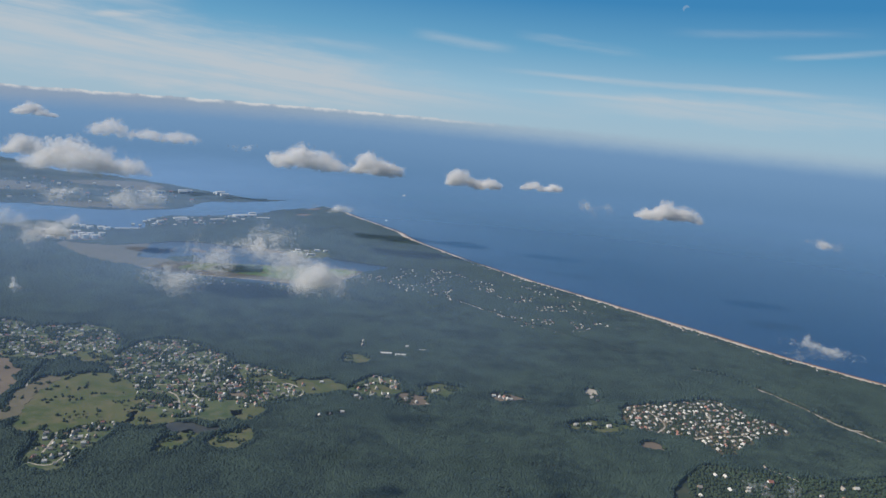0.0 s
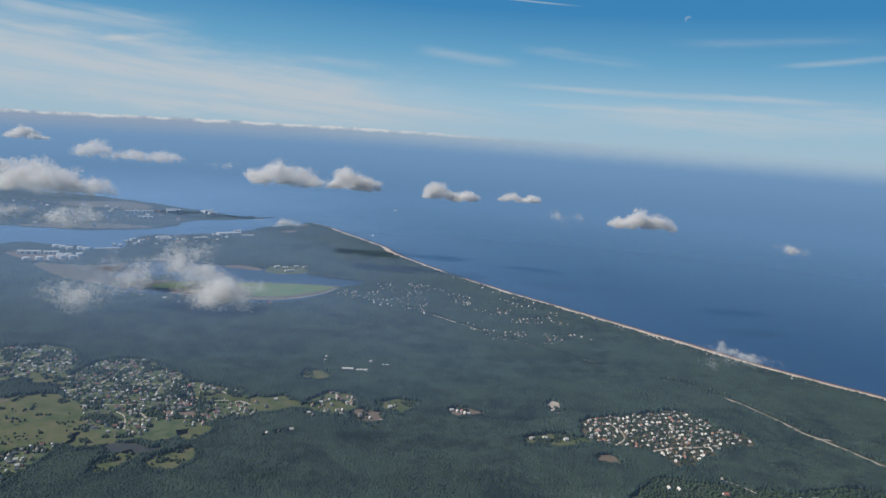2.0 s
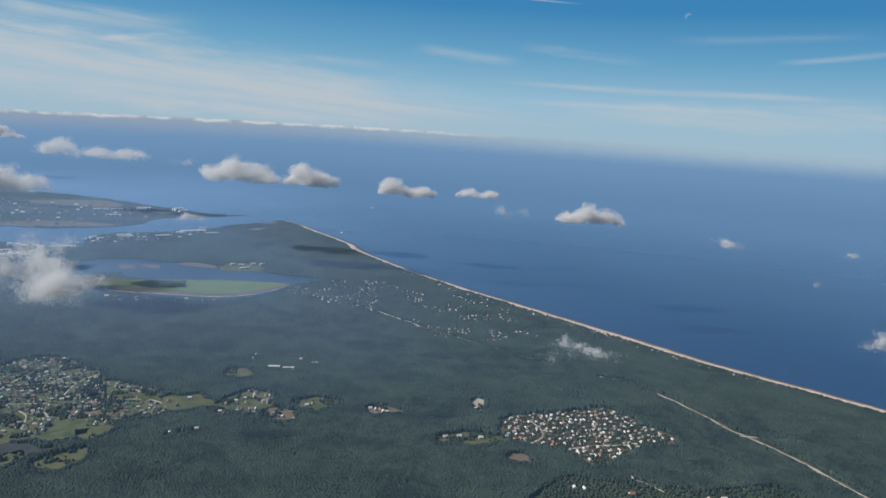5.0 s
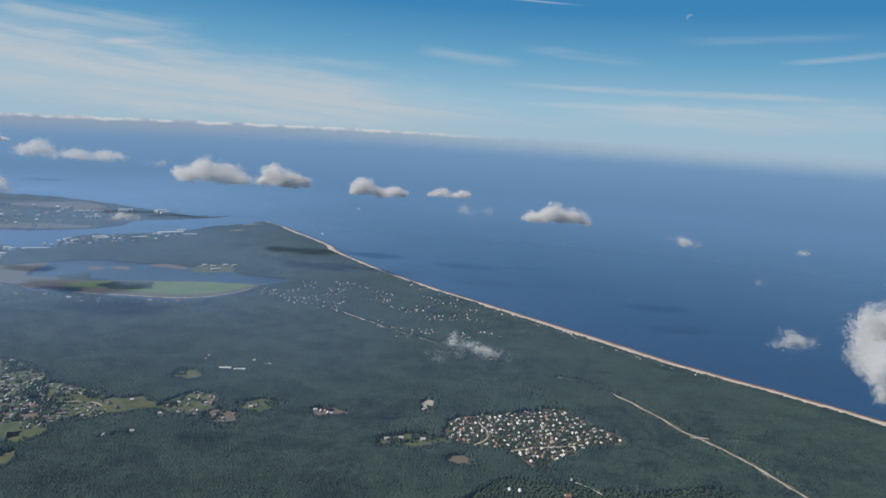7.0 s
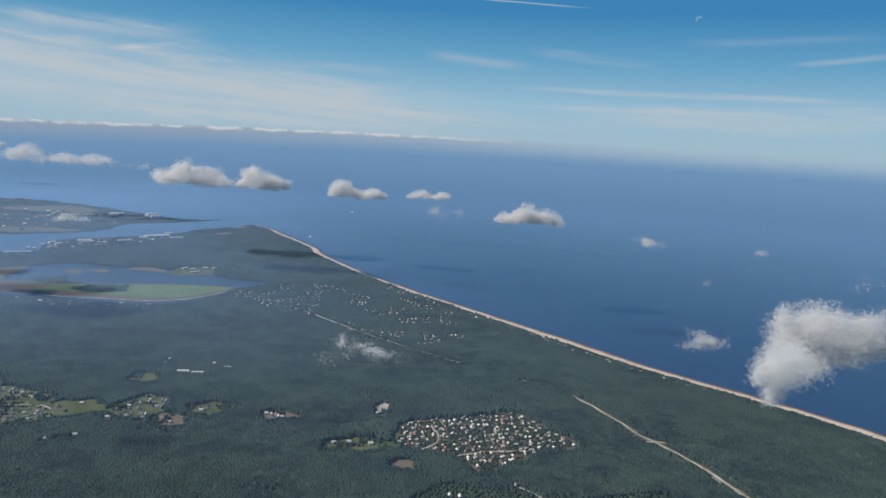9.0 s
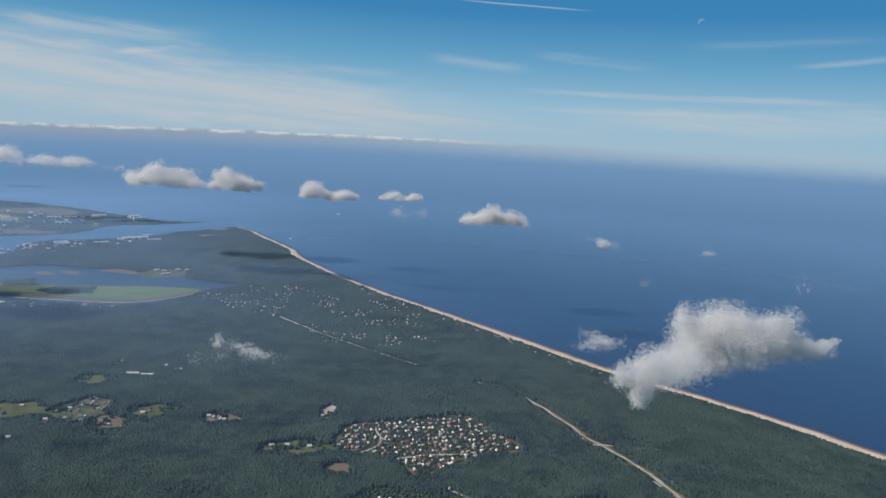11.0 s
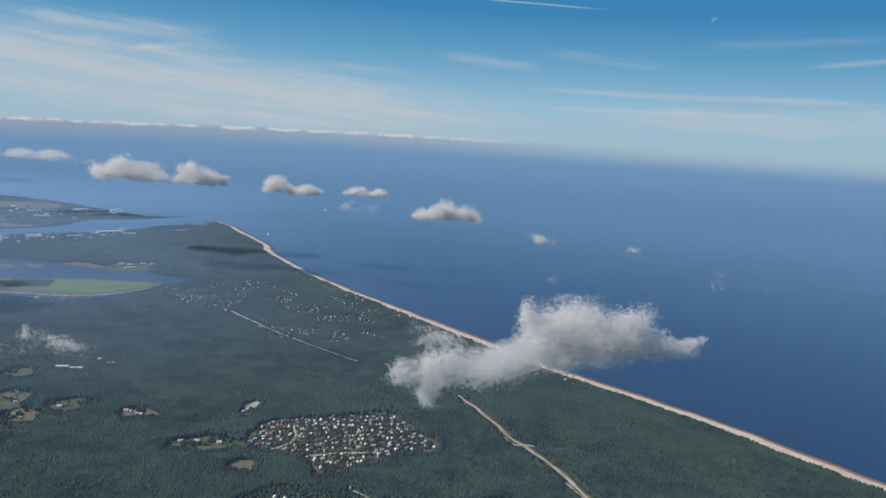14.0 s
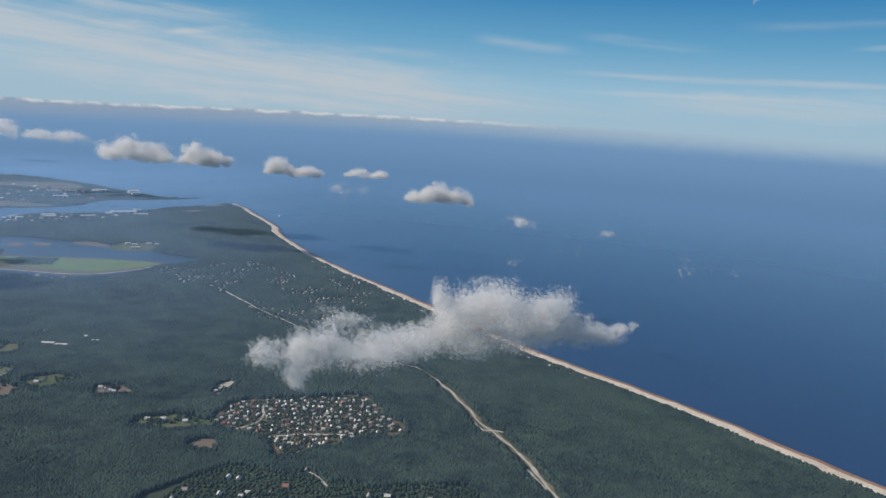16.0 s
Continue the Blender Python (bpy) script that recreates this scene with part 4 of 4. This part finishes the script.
for w, l, h, turn, x, y in ((18, 74, 9, -52, -604, 2140), (10, 26, 7, -52, -634, 2112), (9, 40, 6, -60, -545, 2140), (10, 22, 8, -60, -597, 2205), (14, 36, 8, -50, -753, 1990), (10, 24, 7, -50, -738, 1968),
                            (10, 40, 6, -55, -657, 2035), (9, 20, 9, -20, -807, 1918), (9, 18, 10, -30, -776, 1900), (9, 16, 9, 0, -770, 1846), (8, 60, 5, -62, -808, 1770), (12, 50, 7, -70, -945, 1656), (10, 34, 6, -65, -900, 1672),
                            (12, 50, 9, -60, -968, 2600), (10, 40, 8, -60, -1030, 2515), (10, 50, 8, -65, -1075, 2487), (10, 50, 7, -70, -975, 2375),
                            (16, 34, 13, -45, -838, 2615), (14, 30, 11, -45, -810, 2580), (10, 20, 9, -50, -855, 2617), (12, 30, 9, -60, -960, 2560)):
    warehouse(w, l, h, turn, x, y, ROOFS[0], "long white warehouse on the harbour quay")
for w, l, h, turn, x, y in ((5, 16, 3.5, -80, -52, 992), (5, 16, 3.5, -78, -30, 990), (4, 9, 3.2, -75, 3, 1020), (7, 12, 4, -70, -294, 1722), (7, 12, 4, -80, -318, 1700), (6, 11, 4, -60, -272, 1725), (6, 22, 3.5, -55, -300, 1668), (7, 12, 4, -50, -340, 1705)):
    ob = warehouse(w, l, h, turn, x, y, ROOFS[0], "long low white shed in a forest clearing")
    ob["group"] = "forest sheds"


def storage_tank(r, h):
    ob = new("storage_tank")
    tagged(ob, "white cylindrical oil storage tank by the harbour", "tank", "harbour storage tanks")
    bm = bmesh.new()
    bmesh.ops.create_cone(bm, cap_ends=True, segments=20, radius1=r, radius2=r, depth=h, matrix=Matrix.Translation((0, 0, h / 2)))
    part("shell", bm, STEEL, ob)
    bm = bmesh.new()
    bmesh.ops.create_cone(bm, cap_ends=False, segments=20, radius1=r * 1.02, radius2=0.3, depth=h * 0.18, matrix=Matrix.Translation((0, 0, h * 1.09)))
    part("roof", bm, ROOFS[0], ob)
    bm = bmesh.new()
    box(bm, r + 0.3, 0, h / 2, 0.5, 1.2, h)
    part("ladder", bm, CONCRETE, ob)
    return ob


tank = storage_tank(8.5, 9)
tank.matrix_basis = pose(-930, 1745, 0)
for x, y in ((-908, 1738), (-886, 1730), (-864, 1742), (-843, 1648), (-822, 1662), (-823, 1628), (-878, 1586), (-860, 1604), (-842, 1622), (-900, 1570), (-860, 1640), (-845, 1736)):
    copy_thing(tank, pose(x, y, 0, 0, 0, (x * 7) % 360))


def boat(x, y, turn, s):
    ob = new("ship")
    tagged(ob, "small white ship under way on the sea", "ship")
    bm = bmesh.new()
    out = [(-0.5, -2.0), (0.5, -2.0), (0.55, 1.0), (0.0, 2.4), (-0.55, 1.0)]
    a = [bm.verts.new((u * 0.8, v * 0.95, -0.1)) for u, v in out]
    c = [bm.verts.new((u, v, 0.55)) for u, v in out]
    bm.faces.new(c)
    bm.faces.new(a[::-1])
    for i in range(5):
        j = (i + 1) % 5
        bm.faces.new((a[i], a[j], c[j], c[i]))
    part("hull", bm, STEEL, ob)
    bm = bmesh.new()
    box(bm, 0, -1.0, 0.95, 0.8, 1.1, 0.8)
    part("cabin", bm, STEEL, ob)
    ob.matrix_basis = pose(x, y, -0.6, 0, 0, turn) @ Matrix.Diagonal((s, s, s, 1))


boat(-155, 3190, 70, 4.0)
boat(-168, 2355, 40, 3.2)


# ---- clouds ----
PUFF_V = np.array([(1, 0, 0), (-1, 0, 0), (0, 1, 0), (0, -1, 0), (0, 0, 1), (0, 0, -1)], dtype=float)
PUFF_F = np.array([(0, 2, 4), (2, 1, 4), (1, 3, 4), (3, 0, 4), (2, 0, 5), (1, 2, 5), (3, 1, 5), (0, 3, 5)])


def cloud(blobs, puff, depth, label, seed, tear=0.0, torn=0.6, soft=0.35, grain=14.0, base=None, mat=CLOUD, swirl=0.45):
    """A cloud as a mass of small thin puffs: many in its heart, torn and few towards its edge.
    blobs: centre and three half sizes; puff: their radius; depth: how many lie one behind the other."""
    rng = np.random.default_rng(seed)
    bl = np.array(blobs, dtype=float)
    area = np.pi * bl[:, 3] * bl[:, 5]
    want = int(depth * area.sum() / (math.pi * puff ** 2))
    pick = rng.choice(len(bl), want, p=area / area.sum())
    d = rng.normal(0, 1, (want, 3))
    d /= np.linalg.norm(d, axis=1)[:, None]
    p = bl[pick, :3] + d * (rng.uniform(0, 1, want) ** (1 / 2.4) * 1.4)[:, None] * bl[pick, 3:]
    bent = p + grain * swirl * np.stack([grain3(p / grain * 1.3 + 40 * k, seed + 11 * k) + 0.5 * grain3(p / grain * 3.1 + 70 * k, seed + 13 * k) for k in (1, 2, 3)], 1)
    field = np.full(want, -9.0)
    for row in bl:
        field = np.maximum(field, 1 - np.linalg.norm((bent - row[:3]) / row[3:], axis=1))
    field += torn * billow(p / grain * np.array([0.8, 0.8, 1.1]), seed)
    thick = np.clip((field - tear) / soft, 0, 1)
    keep = rng.random(want) < thick * thick * (3 - 2 * thick)
    p, thick = p[keep], thick[keep]
    if base is not None:
        low = p[:, 2] < base
        p[low, 2] = base - (base - p[low, 2]) * 0.5
    n = len(p)
    r = puff * rng.uniform(0.6, 1.4, n) * (0.75 + 0.45 * thick)
    axes = np.linalg.qr(rng.normal(0, 1, (n, 3, 3)))[0]
    lump = PUFF_V[None] * rng.uniform(0.7, 1.4, (n, len(PUFF_V), 1))
    v = p[:, None, :] + np.einsum("nij,nkj->nki", axes, lump) * r[:, None, None]
    f = (np.arange(n) * len(PUFF_V))[:, None, None] + PUFF_F[None]
    ob = soup("cloud", v.reshape(-1, 3), f.reshape(-1, 3), mat)
    ob.data.polygons.foreach_set("use_smooth", np.ones(len(ob.data.polygons), dtype=bool))
    return tagged(ob, label, "cloud", "scattered low clouds")


def heap(x, y, z, half, tall, seed, humps=((0.0, 1.0),), n=30):
    """Swellings heaped on a flat base: half: half its length, tall: half its height."""
    rng = random.Random(seed)
    out = []
    for i in range(n):
        u = -1 + 2 * (i + rng.random()) / n
        top = max(hh * math.exp(-((u - c) / 0.38) ** 2) for c, hh in humps)
        r = tall * (0.34 + 0.36 * rng.random()) * (0.55 + 0.45 * top)
        zz = z - tall + r * 0.8 + rng.random() * max(2 * tall * top - r * 1.8, 0)
        out.append((x + u * (half - r * 0.7), y + rng.uniform(-0.45, 0.45) * half * (1 - abs(u) * 0.6), zz, r * 1.5, r * 1.6, r))
    return out


CUMULUS = [
    # x, y, z, half length, half height, humps, fullness, label
    (-337, 1745, 247, 103, 40, ((-0.1, 1.0), (0.5, 0.62), (-0.72, 0.5)), 0.75, "white heaped cloud over the sea"),
    (-158, 1745, 240, 68, 31, ((-0.35, 1.0), (0.25, 0.7), (0.9, 0.35)), 0.9, "rounded white cloud beside a longer one"),
    (88, 1675, 232, 70, 25, ((-0.45, 1.0), (0.7, 0.55)), 1.0, "low white cloud with a tail"),
    (262, 1700, 226, 52, 14, ((-0.4, 1.0), (0.7, 0.9)), 0.9, "thin flat white cloud"),
    (471, 1350, 229, 66, 22, ((-0.1, 1.0), (0.6, 0.7), (-0.7, 0.5)), 1.0, "compact white cloud over the sea"),
    (-637, 1229, 247, 104, 38, ((-0.45, 1.0), (0.1, 0.85), (0.7, 0.4)), 0.62, "large white cloud over the river mouth"),
    (-819, 1344, 246, 45, 26, ((0.0, 1.0),), 0.5, "ragged white cloud beside a larger one"),
    (-980, 2257, 242, 176, 34, ((-0.65, 1.0), (0.1, 0.6), (0.75, 0.55)), 0.8, "long white cloud over the far headland"),
    (-1883, 3172, 250, 104, 36, ((-0.1, 1.0),), 0.8, "distant white cloud low over the horizon"),
]
for i, (x, y, z, half, tall, humps, full, label) in enumerate(CUMULUS):
    cloud(heap(x, y, z, half, tall, 20 + i, humps, 44), tall * 0.12, 7.0 * full, label, 40 + i, -0.2, 0.45, 0.6, tall * 0.8, base=z - tall * 0.85)
BIG = [(583, 508, 240, 28, 25, 18.7), (564, 502, 238, 16.6, 16.6, 18.4), (590, 510, 250, 20.7, 18.6, 12), (610, 512, 236, 22.6, 20.4, 14.3), (623, 514, 246, 13.6, 13, 14.4), (640, 520, 232, 13.1, 11.8, 10),
       (554, 498, 254, 4.7, 9.2, 10.2), (657, 530, 229, 11, 9.9, 5.1), (670, 538, 232, 5.6, 5, 3.6), (677, 541, 236, 2.8, 2.5, 2.8), (549, 480, 231, 14.7, 13.2, 8.4), (582, 498, 225, 13.9, 12.5, 6.6),
       (528, 430, 240, 15, 18, 9.5), (538, 455, 235, 15, 16, 9.5), (508, 405, 248, 13, 11, 10), (498, 395, 253, 10, 9, 9), (488, 382, 250, 8, 7, 6.5), (499, 388, 242, 8, 7, 7.5), (500, 392, 234, 5, 5, 5.5)]
cloud(BIG, 0.9, 20.0, "large torn white cloud drifting over the beach", 73, -0.58, 0.34, 1.15, 13.0, None, SOFT, 0.3)
WISPS = [
    # x, y, z, half length, half height, flake, depth, tear
    (278, 450, 228, 22, 4.5, 0.5, 1.0, 0.5), (266, 446, 233, 6, 6, 0.5, 0.7, 0.5), (262, 440, 224, 14, 4, 0.5, 0.4, 0.55), (500, 490, 236, 22, 6, 0.6, 1.2, 0.5), (-78, 490, 238, 34, 14, 0.6, 2.0, 0.45), (-142, 585, 238, 27, 17, 0.7, 1.3, 0.5),
    (-173, 556, 236, 40, 20, 0.7, 1.1, 0.55), (-172, 469, 236, 32, 13, 0.6, 0.7, 0.55), (-110, 530, 236, 40, 16, 0.6, 0.7, 0.55), (-316, 556, 238, 33, 19, 0.7, 2.2, 0.45), (-318, 719, 245, 30, 11, 0.8, 1.2, 0.5),
    (-391, 723, 245, 32, 11, 0.8, 0.7, 0.55), (-255, 414, 235, 6, 6, 0.5, 0.8, 0.65), (-110, 811, 245, 30, 7, 0.8, 1.0, 0.6), (620, 1041, 226, 22, 9, 1.1, 1.0, 0.55),
    (300, 1305, 225, 30, 14, 1.4, 0.9, 0.65), (709, 887, 240, 16, 7, 0.9, 0.7, 0.7), (605, 764, 226, 10, 7, 0.8, 0.5, 0.7), (771, 775, 228, 8, 12, 0.7, 0.7, 0.7),
    (818, 778, 228, 34, 4, 0.7, 0.3, 0.75), (659, 780, 236, 15, 9, 0.7, 0.3, 0.75), (-551, 1912, 236, 48, 9, 2.2, 0.5, 0.7), (155, 247, 225, 16, 3, 0.35, 0.9, 0.6),
]


def drift(x, y, z, half, tall, seed, n=12):
    """Soft swellings strewn round a middle, for torn wisps."""
    rng = random.Random(seed)
    out = []
    for _ in range(n):
        r = rng.uniform(0.25, 0.6)
        out.append((x + rng.gauss(0, 0.42) * half, y + rng.gauss(0, 0.4) * half * 0.7, z + rng.gauss(0, 0.4) * tall, half * r, half * r * 0.8, tall * r * 1.2))
    return out


for i, (x, y, z, half, tall, _, depth, tear) in enumerate(WISPS):
    cloud(drift(x, y, z, half, tall, 90 + i), max(0.0017 * y, 0.75), depth * 8.0, "thin torn wisp of cloud", 120 + i, tear - 0.55, 0.6, 1.3, half * 0.7, None, VEIL, 0.45)
